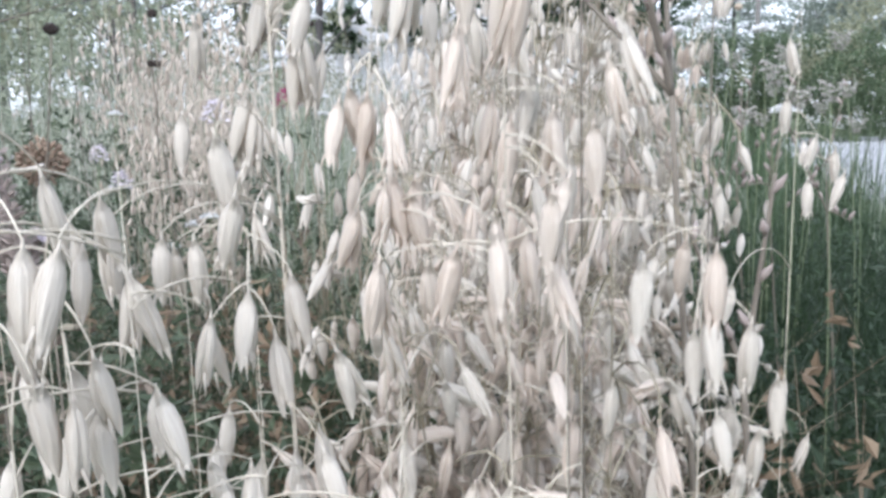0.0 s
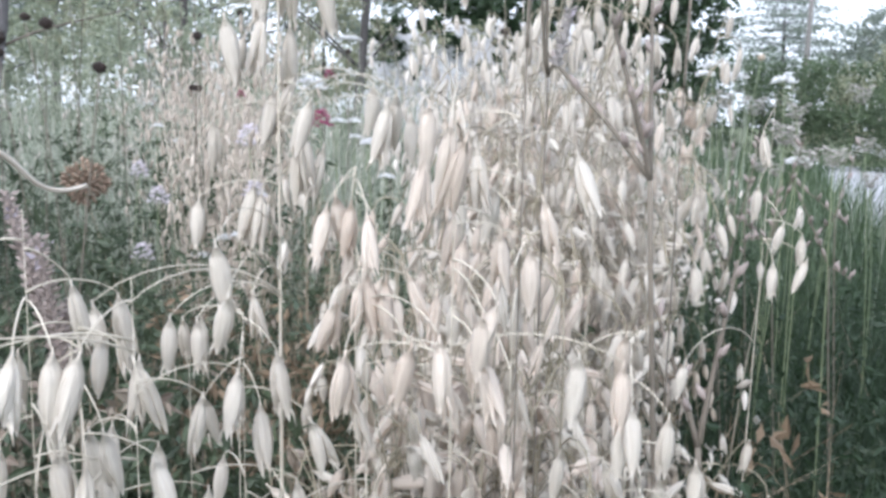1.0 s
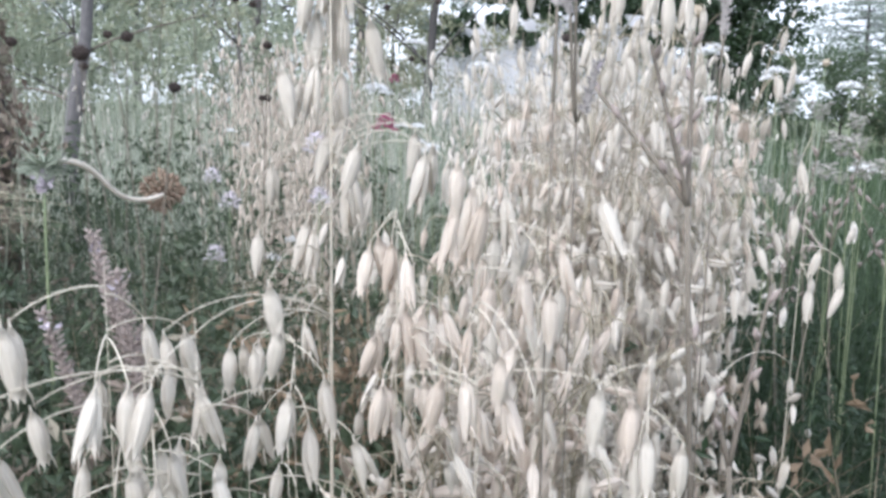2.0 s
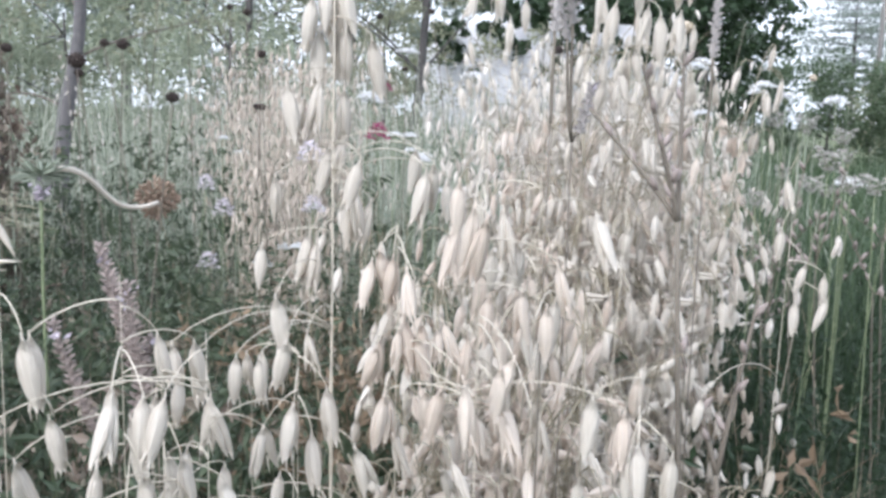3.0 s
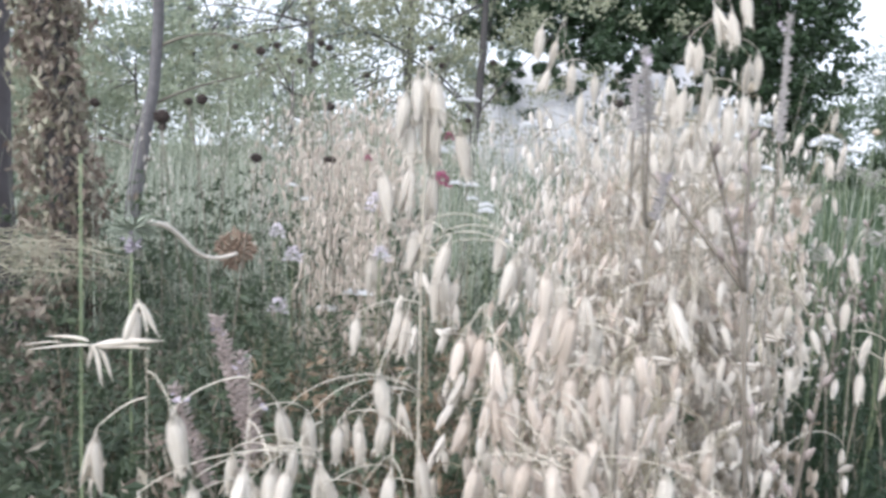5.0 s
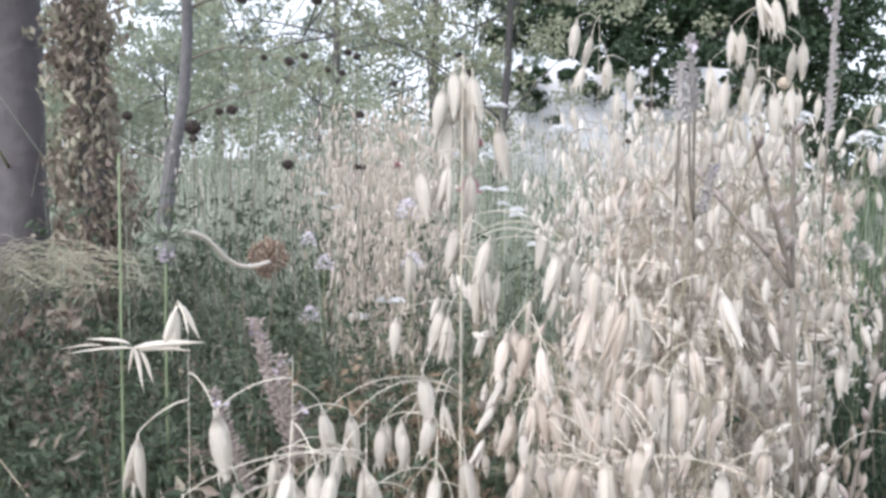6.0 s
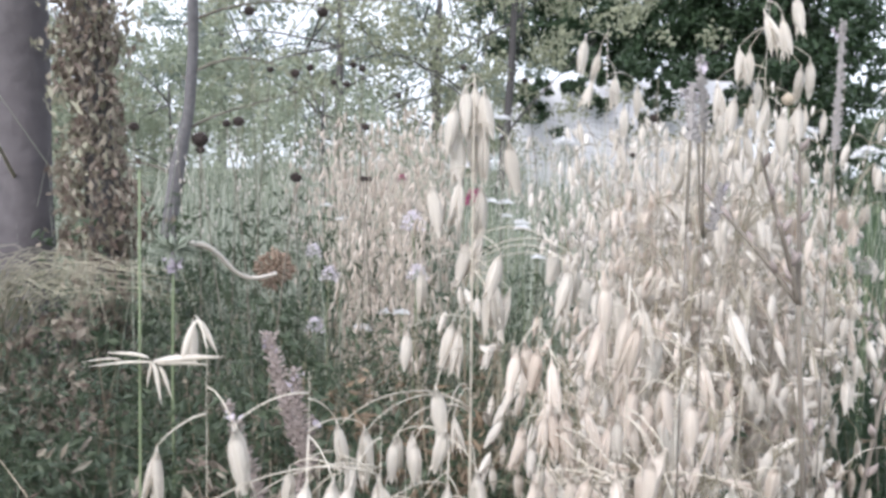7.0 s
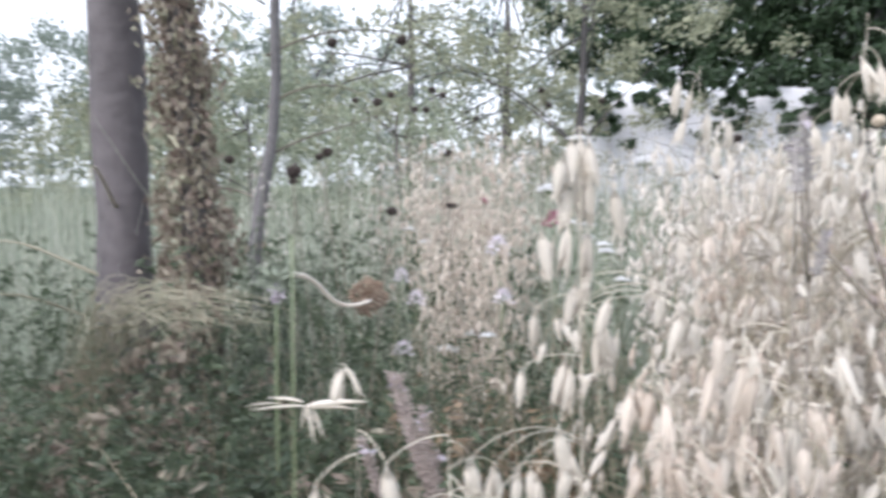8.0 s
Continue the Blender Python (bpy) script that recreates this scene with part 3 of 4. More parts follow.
tagged(blades(5200, (-8.0, 1.5), (3.8, 9.0), 0.5, 1.2, 0.009, 0.2, HAY_GREEN, "tall_pale_grass", off_path), "tall pale stalks at the back of the meadow", "grass", kind="stuff")


def forb_patch(name, n, xs, ys, low, high, leaf, label, keep=None, mat=None):
    """Leafy stems: feathery leaflets along bent stems, all in one mesh."""
    v, f = [], []
    cs = []
    for i in range(n):
        x, y = rng.uniform(*xs), rng.uniform(*ys)
        if keep and not keep(x, y):
            continue
        h = rng.uniform(low, high)
        z = float(ground_z(x, y))
        dx, dy = rng.normal(0, 0.13, 2)
        q = bezier((x, y, z), (x, y, z + h * 0.4), (x + dx, y + dy, z + h * 0.8), (x + 2 * dx, y + 2 * dy, z + h), 6)
        pv, pf = tube(q, [0.0009 * (1 - 0.1 * k) for k in range(7)], 3, False)
        o = len(v)
        v += pv
        f += [tuple(a + o for a in t) for t in pf]
        for s in np.arange(0.3, 1.0, 0.075):
            p = q[min(6, int(s * 6))].lerp(q[min(6, int(s * 6) + 1)], s * 6 % 1)
            a, l = rng.uniform(0, 6.3), rng.uniform(0.03, 0.075)
            e = np.array([math.cos(a), math.sin(a), rng.uniform(0.1, 0.7)])
            for t in np.linspace(0.25, 1, 6):
                cs.append(np.array(p) + e * l * t + rng.normal(0, 0.006, 3))
    lv, lf = leaf_cloud(cs, leaf, leaf * 0.32)
    return tagged(new(name, mesh_from(name, *join((v, f), (lv, lf)), mat or FORB)), label, "leaves", kind="stuff")


forb_patch("feathery_foliage", 520, (-1.1, -0.02), (0.32, 1.5), 0.4, 0.72, 0.02, "feathery dark green meadow foliage", lambda x, y: x < -0.02 - 0.05 * y and math.hypot(x, y) > 0.4)
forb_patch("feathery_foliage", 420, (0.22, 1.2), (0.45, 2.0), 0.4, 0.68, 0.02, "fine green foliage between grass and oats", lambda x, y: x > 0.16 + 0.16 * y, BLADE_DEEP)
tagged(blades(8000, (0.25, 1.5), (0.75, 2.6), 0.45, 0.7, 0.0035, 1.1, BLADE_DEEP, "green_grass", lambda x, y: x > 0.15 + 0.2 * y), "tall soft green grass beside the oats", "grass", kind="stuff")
tagged(blades(6000, (0.5, 2.4), (1.8, 4.2), 0.55, 0.85, 0.005, 0.6, BLADE, "green_grass", lambda x, y: off_path(x, y) & (x > 0.22 * y)), "grey-green meadow grass beyond the oats", "grass", kind="stuff")
tagged(blades(70, (0.16, 1.0), (0.35, 1.6), 0.45, 0.7, 0.0035, 1.2, BLADE_DRY, "dry_grass", lambda x, y: x > 0.15 + 0.15 * y), "arching dry blades over lush green grass", "grass", kind="stuff")
tagged(blades(900, (-0.75, 0.0), (0.8, 2.4), 0.45, 0.8, 0.004, 0.4, BLADE_DRY, "dry_grass", off_path), "brown dry stalks among green leaves", "grass", kind="stuff")
forb_patch("leafy_undergrowth", 330, (-1.3, -0.05), (0.28, 1.3), 0.3, 0.6, 0.034, "broad dark green leaves low in the meadow", lambda x, y: x < -0.02 - 0.05 * y and math.hypot(x, y) > 0.36)
forb_patch("withered_foliage", 190, (-1.5, -0.2), (0.45, 1.5), 0.3, 0.62, 0.028, "brown withered leaves among dark green foliage", mat=LEAF_DRY)
forb_patch("feathery_foliage", 330, (-2.4, -0.4), (1.4, 3.0), 0.5, 0.85, 0.03, "grey-green tall meadow foliage")
forb_patch("withered_foliage", 45, (-0.3, 0.02), (0.6, 1.35), 0.4, 0.66, 0.026, "rusty brown withered leaves low among the green", mat=RUST)
forb_patch("withered_foliage", 16, (0.02, 0.2), (0.5, 1.2), 0.4, 0.7, 0.026, "rusty brown withered leaves between the oats", mat=RUST)


# ---- wild oats ----
def stem_tube(points, r):
    n = len(points)
    return tube(points, [r * (1 - 0.85 * i / (n - 1)) for i in range(n)], 6)


def hero_oat(label, foot, top, spikelets, r=0.0014, low=0, husks=None, group="wild oats close by"):
    """One wild oat: stem from foot to top, and for each spikelet (x, y, z, millimetres) a thin arched stalk."""
    fx, fy = foot
    z0 = float(ground_z(fx, fy)) - 0.02
    root = new("wild_oat")
    root.matrix_basis = pose(fx, fy, z0)
    base = Vector((fx, fy, z0))
    tp = Vector(top) - base
    pts = bezier((0, 0, 0), (0, 0, tp.z * 0.35), tp - Vector((tp.x * 0.15, tp.y * 0.15, tp.z * 0.3)), tp, 14)
    part("stem", mesh_from("stem", *stem_tube(pts, 0.85 * r), STRAW, True), root)
    for h in (0.3, 0.55):
        k = int(h * 14)
        part("node", mesh_from("node", *tube([pts[k] - Vector((0, 0, 0.006)), pts[k], pts[k] + Vector((0, 0, 0.006))], [r * 0.9, r * 1.7, r * 0.9], 6), STRAW, True), root)
    for k in range(2):
        i = 3 + 3 * k
        a = rng.uniform(0, 6.28)
        e = pts[i] + Vector((math.cos(a) * 0.12, math.sin(a) * 0.12, 0.02))
        q = bezier(pts[i], pts[i] + Vector((math.cos(a) * 0.02, math.sin(a) * 0.02, 0.1)), e + Vector((0, 0, 0.1)), e, 8)
        v, f = [], []
        for j, p in enumerate(q):
            w = 0.0035 * (1 - j / 8.2)
            s = Vector((-math.sin(a), math.cos(a), 0.3)) * w
            v += [p - s, p + Vector((0, 0, -0.3 * w)), p + s]
            if j:
                o = 3 * j
                f += [(o - 3, o - 2, o + 1, o), (o - 2, o - 1, o + 2, o + 1)]
        part("leaf_blade", mesh_from("leaf_blade", v, f, BLADE_DRY), root, "dry curled leaf blade")
    extra = [(fx + rng.normal(0, 0.03), fy + rng.normal(0.01, 0.03), z0 + tp.z * rng.uniform(0.72, 0.93), 25) for _ in range(low)]
    for x, y, z, mm in spikelets + extra:
        e = Vector((x, y, z)) - base
        flat = math.hypot(e.x - tp.x, e.y - tp.y)
        want = min(e.z + 0.02 - 0.25 * flat, tp.z)
        i = min(range(len(pts)), key=lambda k: abs(pts[k].z - want))
        j = i + 1 if pts[i].z < want and i < 14 else max(0, i - 1)
        t = 0 if pts[i].z == pts[j].z else (want - pts[i].z) / (pts[j].z - pts[i].z)
        s = pts[i].lerp(pts[j], max(0, min(1, t)))
        size = mm / 1000
        e_top = e + Vector((0, 0, size * 0.1))
        reach = (e_top - s).length
        q = bezier(s, s.lerp(e_top, 0.3) + Vector((0, 0, 0.16 * reach)), e_top + Vector(((s - e_top).x * 0.25, (s - e_top).y * 0.25, 0.1 * reach + 0.004)), e_top, 8)
        part("stalk", mesh_from("stalk", *tube(q, [0.00046 - 0.000025 * k for k in range(9)], 4), STRAW, True), root)
        kind = (husks or SPIKELETS)[int(rng.choice(4, p=[0.25, 0.33, 0.27, 0.15]))]
        turn = pose(*e, rng.normal(0, 9), rng.normal(0, 9), rng.uniform(0, 360))
        part("spikelet", kind, root, m=turn @ Matrix.Diagonal((size * 1.06, size * 1.06, size * 1.06, 1)))
    return tagged(root, label, "wild oat", group)


STRAW_TOP = [(-0.051, 0.434, 1.020, 27), (-0.047, 0.445, 1.022, 29), (-0.039, 0.436, 1.018, 27), (-0.056, 0.424, 1.008, 26), (-0.055, 0.435, 0.990, 28), (-0.049, 0.446, 0.998, 30), (-0.039, 0.438, 0.992, 28), (-0.052, 0.426, 0.960, 28), (-0.040, 0.439, 0.955, 30), (-0.068, 0.412, 0.956, 27), (-0.064, 0.433, 0.949, 23), (-0.021, 0.431, 0.985, 28), (-0.048, 0.435, 0.919, 25), (-0.039, 0.437, 0.925, 27)]
STRAW_MIDDLE = [(0.015, 0.384, 0.922, 25), (0.031, 0.344, 0.917, 28), (0.027, 0.344, 0.913, 28), (0.036, 0.364, 0.908, 21), (-0.020, 0.399, 0.914, 28), (-0.023, 0.397, 0.898, 30), (-0.015, 0.407, 0.890, 29), (-0.029, 0.405, 0.889, 27), (-0.070, 0.398, 0.903, 27), (-0.079, 0.399, 0.862, 25), (-0.049, 0.397, 0.870, 30), (-0.045, 0.397, 0.866, 29)]
STRAW_LOW = [(-0.089, 0.300, 0.827, 25), (-0.073, 0.294, 0.826, 26), (-0.063, 0.316, 0.818, 24), (-0.052, 0.319, 0.817, 24), (-0.034, 0.292, 0.855, 28), (-0.028, 0.288, 0.835, 26), (-0.038, 0.356, 0.822, 21), (-0.023, 0.348, 0.789, 21)]
hero_oat("tall straw-coloured wild oat with a crowded pale top", (-0.015, 0.33), (-0.045, 0.432, 1.03),
         [(x, y, z, mm * 1.2) for x, y, z, mm in STRAW_TOP] + STRAW_MIDDLE + STRAW_LOW, 0.0031, 0)
hero_oat("pale wild oat with a cluster of open husks", (0.03, 0.3), (0.012, 0.352, 0.885),
         [(0.004, 0.345, 0.871, 27), (-0.000, 0.343, 0.866, 24), (0.011, 0.345, 0.868, 26), (0.020, 0.335, 0.864, 27), (0.024, 0.334, 0.859, 21), (0.018, 0.327, 0.835, 22), (0.008, 0.323, 0.826, 25), (0.028, 0.327, 0.831, 23), (0.051, 0.347, 0.827, 24)], 0.0014, 0, SPIKELETS_PINK)
hero_oat("sparse pale wild oat over green leaves", (-0.13, 0.21), (-0.125, 0.225, 0.885),
         [(-0.141, 0.209, 0.840, 26), (-0.100, 0.202, 0.855, 28), (-0.149, 0.255, 0.889, 21)], 0.001, 0)
hero_oat("pale wild oat with fat hanging husks", (-0.085, 0.24), (-0.08, 0.236, 0.875),
         [(-0.104, 0.212, 0.853, 27), (-0.072, 0.251, 0.846, 24), (-0.066, 0.274, 0.837, 23), (-0.070, 0.267, 0.822, 21), (-0.071, 0.211, 0.832, 25), (-0.061, 0.216, 0.831, 25)], 0.0011, 12)
hero_oat("pale wild oat with fat hanging husks", (-0.045, 0.25), (-0.05, 0.25, 0.85),
         [(-0.054, 0.219, 0.830, 25), (-0.057, 0.270, 0.814, 24), (-0.028, 0.298, 0.801, 25), (-0.034, 0.273, 0.799, 23), (-0.106, 0.186, 0.825, 23), (-0.094, 0.207, 0.823, 22)], 0.0011, 12)
hero_oat("low pale wild oat with split papery husks", (-0.075, 0.255), (-0.07, 0.25, 0.835),
         [(-0.104, 0.269, 0.814, 24), (-0.086, 0.253, 0.807, 25), (-0.074, 0.252, 0.818, 27), (-0.054, 0.260, 0.816, 28), (-0.057, 0.240, 0.796, 24), (-0.061, 0.234, 0.786, 24), (-0.047, 0.260, 0.778, 25), (-0.068, 0.232, 0.791, 22)], 0.0011, 12)
hero_oat("low pale wild oat with split papery husks", (-0.03, 0.32), (-0.035, 0.33, 0.82),
         [(-0.046, 0.310, 0.785, 23), (-0.033, 0.317, 0.794, 23), (-0.023, 0.315, 0.781, 28), (-0.018, 0.324, 0.802, 28), (-0.071, 0.352, 0.809, 23), (-0.063, 0.355, 0.809, 23), (-0.001, 0.318, 0.774, 28)], 0.0011, 12)
hero_oat("pale wild oat leaning over green grass", (0.15, 0.345), (0.14, 0.34, 0.815),
         [(0.136, 0.333, 0.775, 25), (0.139, 0.324, 0.784, 29), (0.156, 0.328, 0.779, 27), (0.174, 0.346, 0.751, 24), (0.148, 0.340, 0.739, 24), (0.169, 0.350, 0.727, 24), (0.132, 0.348, 0.749, 27), (0.116, 0.334, 0.803, 30), (0.166, 0.363, 0.700, 22)], 0.0014, 12)
hero_oat("pinkish straw wild oat with long husks", (0.03, 0.33), (0.02, 0.335, 0.87),
         [(0.002, 0.356, 0.820, 24), (0.020, 0.333, 0.838, 27), (0.029, 0.334, 0.836, 24), (0.038, 0.345, 0.836, 23), (0.018, 0.292, 0.812, 27), (0.044, 0.297, 0.815, 26), (0.057, 0.280, 0.823, 27)], 0.0014, 12, SPIKELETS_PINK)
hero_oat("pinkish straw wild oat with long husks", (0.07, 0.3), (0.06, 0.29, 0.935),
         [(0.046, 0.317, 0.890, 28), (0.049, 0.300, 0.912, 24), (0.060, 0.260, 0.905, 27), (0.065, 0.259, 0.900, 28), (0.064, 0.312, 0.858, 24), (0.095, 0.297, 0.877, 24), (0.078, 0.267, 0.841, 24), (0.073, 0.265, 0.837, 24), (0.079, 0.314, 0.861, 24)], 0.0014, 12, SPIKELETS_PINK)
hero_oat("tall wild oat with few husks on spreading stalks", (0.13, 0.55), (0.146, 0.51, 1.11),
         [(0.141, 0.493, 1.075, 29), (0.152, 0.492, 1.071, 27), (0.159, 0.489, 1.085, 25), (0.128, 0.518, 1.055, 26), (0.135, 0.518, 1.054, 24), (0.144, 0.539, 1.035, 21), (0.151, 0.540, 1.021, 25), (0.172, 0.534, 1.044, 25), (0.176, 0.523, 1.047, 26), (0.118, 0.562, 1.036, 28), (0.129, 0.542, 1.023, 29), (0.153, 0.480, 1.008, 30), (0.173, 0.537, 1.017, 27)], 0.0014, 0)
hero_oat("tall wild oat with few husks against the tree", (0.04, 0.7), (0.03, 0.675, 1.1),
         [(0.017, 0.682, 1.051, 27), (0.023, 0.679, 1.077, 30), (0.013, 0.628, 1.081, 30), (0.058, 0.734, 1.051, 29), (0.038, 0.683, 1.056, 30), (0.047, 0.685, 1.028, 30)], 0.0014, 0)
hero_oat("thin wild oat hanging over the green grass", (0.27, 0.58), (0.27, 0.575, 0.93),
         [(0.266, 0.582, 0.903, 23), (0.281, 0.570, 0.840, 21), (0.300, 0.584, 0.830, 22), (0.296, 0.561, 0.816, 24), (0.275, 0.566, 0.812, 24), (0.194, 0.465, 0.765, 22), (0.264, 0.578, 0.865, 24)], 0.001, 0)
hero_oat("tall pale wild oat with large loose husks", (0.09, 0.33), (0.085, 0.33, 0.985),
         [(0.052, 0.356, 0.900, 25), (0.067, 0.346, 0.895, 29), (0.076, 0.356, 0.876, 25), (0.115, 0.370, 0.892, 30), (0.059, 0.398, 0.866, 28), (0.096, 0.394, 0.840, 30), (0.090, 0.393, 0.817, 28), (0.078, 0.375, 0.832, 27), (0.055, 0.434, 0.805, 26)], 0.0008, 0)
hero_oat("low pale wild oat with split papery husks", (-0.100, 0.300), (-0.100, 0.300, 0.81), [], 0.001, 7)
hero_oat("low pale wild oat with split papery husks", (-0.020, 0.275), (-0.020, 0.275, 0.79), [], 0.001, 7)
hero_oat("low pale wild oat with split papery husks", (-0.060, 0.330), (-0.060, 0.330, 0.80), [], 0.001, 7)
hero_oat("low pinkish straw wild oat with long husks", (0.020, 0.370), (0.020, 0.370, 0.79), [], 0.001, 15, SPIKELETS_PINK)
hero_oat("low pinkish straw wild oat with long husks", (0.070, 0.385), (0.070, 0.385, 0.80), [], 0.001, 15, SPIKELETS_PINK)
hero_oat("low pinkish straw wild oat with long husks", (0.115, 0.410), (0.115, 0.410, 0.81), [], 0.001, 15, SPIKELETS_PINK)
hero_oat("low pinkish straw wild oat with long husks", (0.045, 0.430), (0.045, 0.430, 0.83), [], 0.001, 15, SPIKELETS_PINK)
hero_oat("low pinkish straw wild oat with long husks", (0.095, 0.350), (0.095, 0.350, 0.76), [], 0.001, 15, SPIKELETS_PINK)

def husk_turn(r, height):
    """High husks hang; low in the stand the neighbours lay them over."""
    k = 12 if r.random() < min(1, max(0.25, (height - 0.35) * 1.7)) else 42
    return r.normal(0, k), r.normal(0, k), r.uniform(0, 360)


def stock_oat(seed, height):
    """A whole wild oat at the origin, made to be copied: bowed stem, a loose panicle, hanging spikelets."""
    r = np.random.default_rng(seed)
    root = new("wild_oat")
    lx, ly = r.normal(0, 0.065, 2)
    pts = bezier((0, 0, 0), (0, 0, height * 0.4), (lx * 0.4, ly * 0.4, height * 0.85), (lx, ly, height), 9)
    part("stem", mesh_from("stem", *tube(pts, [0.0011 - 0.00007 * k for k in range(10)], 5), STRAW_GREY, True), root)
    stalks = []
    for w in range(7):
        s = 0.5 + 0.49 * w / 6
        p = pts[int(s * 9)].lerp(pts[min(9, int(s * 9) + 1)], s * 9 % 1)
        for k in range(5 - w // 3 + (w == 6)):
            a = r.uniform(0, 6.28)
            l = r.uniform(0.012, 0.08) * (1.1 - 0.1 * w)
            e = p + Vector((math.cos(a) * l, math.sin(a) * l, r.uniform(-0.045, 0.03)))
            q = bezier(p, p.lerp(e, 0.3) + Vector((0, 0, 0.4 * l)), e + Vector((0, 0, 0.5 * l)), e, 5)
            stalks.append(tube(q, [0.0006] * 6, 3, False))
            size = r.uniform(0.023, 0.03)
            m = pose(*e, *husk_turn(r, e.z)) @ Matrix.Diagonal((size, size, size, 1))
            part("spikelet", (SPIKELETS, SPIKELETS_PINK)[seed % 2][int(r.choice(4, p=[0.3, 0.35, 0.25, 0.1]))], root, m=m)
    tagged(part("panicle", mesh_from("panicle", *join(*stalks), STRAW_GREY), root), kind="stuff")
    return tagged(root, "ripe straw-coloured wild oat with hanging husks", "wild oat", "wild oats in the stand")


def stand_bounds(d):
    """Left and right bearing of the oat stand, in degrees, at a distance from its near end."""
    return float(np.interp(d, (0.45, 0.8, 1.1, 3.0), (-8, -3.5, -2.5, -3.5))), float(np.interp(d, (0.45, 0.7, 1.0, 3.0), (1.5, 4.8, 7.8, 10.3)))


def from_bearing(d, a):
    return 0.09 + d * math.sin(radians(a)), -0.1 + d * math.cos(radians(a))


def in_stand(r, near, far, stray=1.2):
    d = r.uniform(near, far)
    lo, hi = stand_bounds(d)
    return from_bearing(d, r.uniform(lo, hi) + r.normal(0, stray))


def oat_stand():
    """The dense stand ahead and to the right."""
    heights = (1.02, 0.95, 0.89, 0.84, 0.78, 0.72, 0.66, 0.6)
    stock = [stock_oat(40 + k, h) for k, h in enumerate(heights)]
    r = np.random.default_rng(3)
    for i in range(158):
        x, y = in_stand(r, 0.5 if i >= 3 else 0.85, 1.2)
        d = math.hypot(x - 0.09, y + 0.1)
        m = pose(x, y, float(ground_z(x, y)) - 0.01, r.normal(0, 2.5), r.normal(0, 2.5), r.uniform(0, 360))
        if i < len(stock):
            stock[i].matrix_basis = m
        else:
            copy_thing(stock[int(r.integers(3 if d < 0.66 else 2 if d < 0.85 else 0, 8 if d < 0.95 else 6))], m)


def far_oats(name, n, place, label, size=1.0, fine=False, low=0.75, high=1.16, first=0.55, mat=None, straw=None, hang=False):
    """Oats too far off or too matted to tell apart, in one mesh."""
    v, f, gv, gf = [], [], [], []
    if fine:
        shape = join(lens_body(1.0, 0.17, 0.1, 0.07, 0, 6, 4), lens_body(0.92, 0.16, 0.1, 0.09, math.pi, 6, 4))
    else:
        shape = lens_body(1.0, 0.18, 0.15, 0.05, 0, 5, 4)
    base = np.array([tuple(p) for p in shape[0]])
    r = np.random.default_rng(n)
    for _ in range(n):
        x, y = place(r)
        z = float(ground_z(x, y))
        h = r.uniform(low, high) * size
        lx, ly = r.normal(0, 0.07, 2)
        pts = [Vector((x + lx * s * s, y + ly * s * s, z + h * s)) for s in (0, 0.35, 0.7, 1)]
        pv, pf = tube(pts, [0.0011, 0.001, 0.0008, 0.0005], 3, False)
        o = len(v); v += pv; f += [tuple(a + o for a in t) for t in pf]
        for k in range(19):
            s = r.uniform(first, 1.0)
            p = (x + lx * s * s + r.normal(0, 0.026), y + ly * s * s + r.normal(0, 0.026), z + h * s)
            sz = r.uniform(0.02, 0.028)
            m = np.array(pose(*p, *husk_turn(r, 2.0 if hang else p[2] - z)))
            o = len(gv)
            gv += (base * sz @ m[:3, :3].T + m[:3, 3]).tolist()
            gf += [tuple(a + o for a in t) for t in shape[1]]
    ob = tagged(new(name, mesh_from(name, gv, gf, mat or GLUME_FAR, True)), label, "wild oats", kind="stuff")
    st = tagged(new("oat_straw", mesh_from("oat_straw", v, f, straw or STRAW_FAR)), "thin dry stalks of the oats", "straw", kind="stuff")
    return ob, st


oat_stand()


def behind_left(r):
    d, a = r.uniform(1.6, 3.4), radians(r.normal(-17.3, 2.0))
    return 0.07 + d * math.sin(a), -0.1 + d * math.cos(a)


def far_band(r):
    return r.uniform(-2.2, 0.9), r.uniform(2.6, 7.5)


def thin_right(r):
    return from_bearing(r.uniform(1.0, 2.6), r.uniform(10, 14))


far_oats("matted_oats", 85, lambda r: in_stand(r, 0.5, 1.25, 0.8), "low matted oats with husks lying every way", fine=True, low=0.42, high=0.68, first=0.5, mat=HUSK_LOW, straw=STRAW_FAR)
far_oats("distant_oats", 130, lambda r: in_stand(r, 1.15, 1.7), "thick stand of ripe pale wild oats", fine=True, low=0.72, high=1.08)
far_oats("distant_oats", 210, lambda r: in_stand(r, 1.6, 3.6), "ripe pale wild oats at the back of the stand", low=0.85, high=1.16, hang=True)
far_oats("distant_oats", 14, thin_right, "few ripe oats thinning out into green grass", fine=True, low=0.7, high=0.95)
far_oats("distant_oats", 165, behind_left, "ripe pinkish straw oats among green grass", mat=HUSK_STRAW, low=0.8, high=1.14, first=0.5, hang=True, straw=STRAW)
far_oats("distant_oats", 190, far_band, "scattered pale oats at the back of the meadow", hang=True)


# ---- flowers and seed heads ----
def bent_stem(foot, head, r, bow=0.03):
    fx, fy, fz = foot
    h = Vector(head) - Vector(foot)
    return bezier((0, 0, 0), (bow, 0, h.z * 0.4), (h.x * 0.6 + bow, h.y * 0.6, h.z * 0.75), h, 10), r


def plant_root(name, x, y):
    z0 = float(ground_z(x, y)) - 0.02
    root = new(name)
    root.matrix_basis = pose(x, y, z0)
    return root, (x, y, z0)


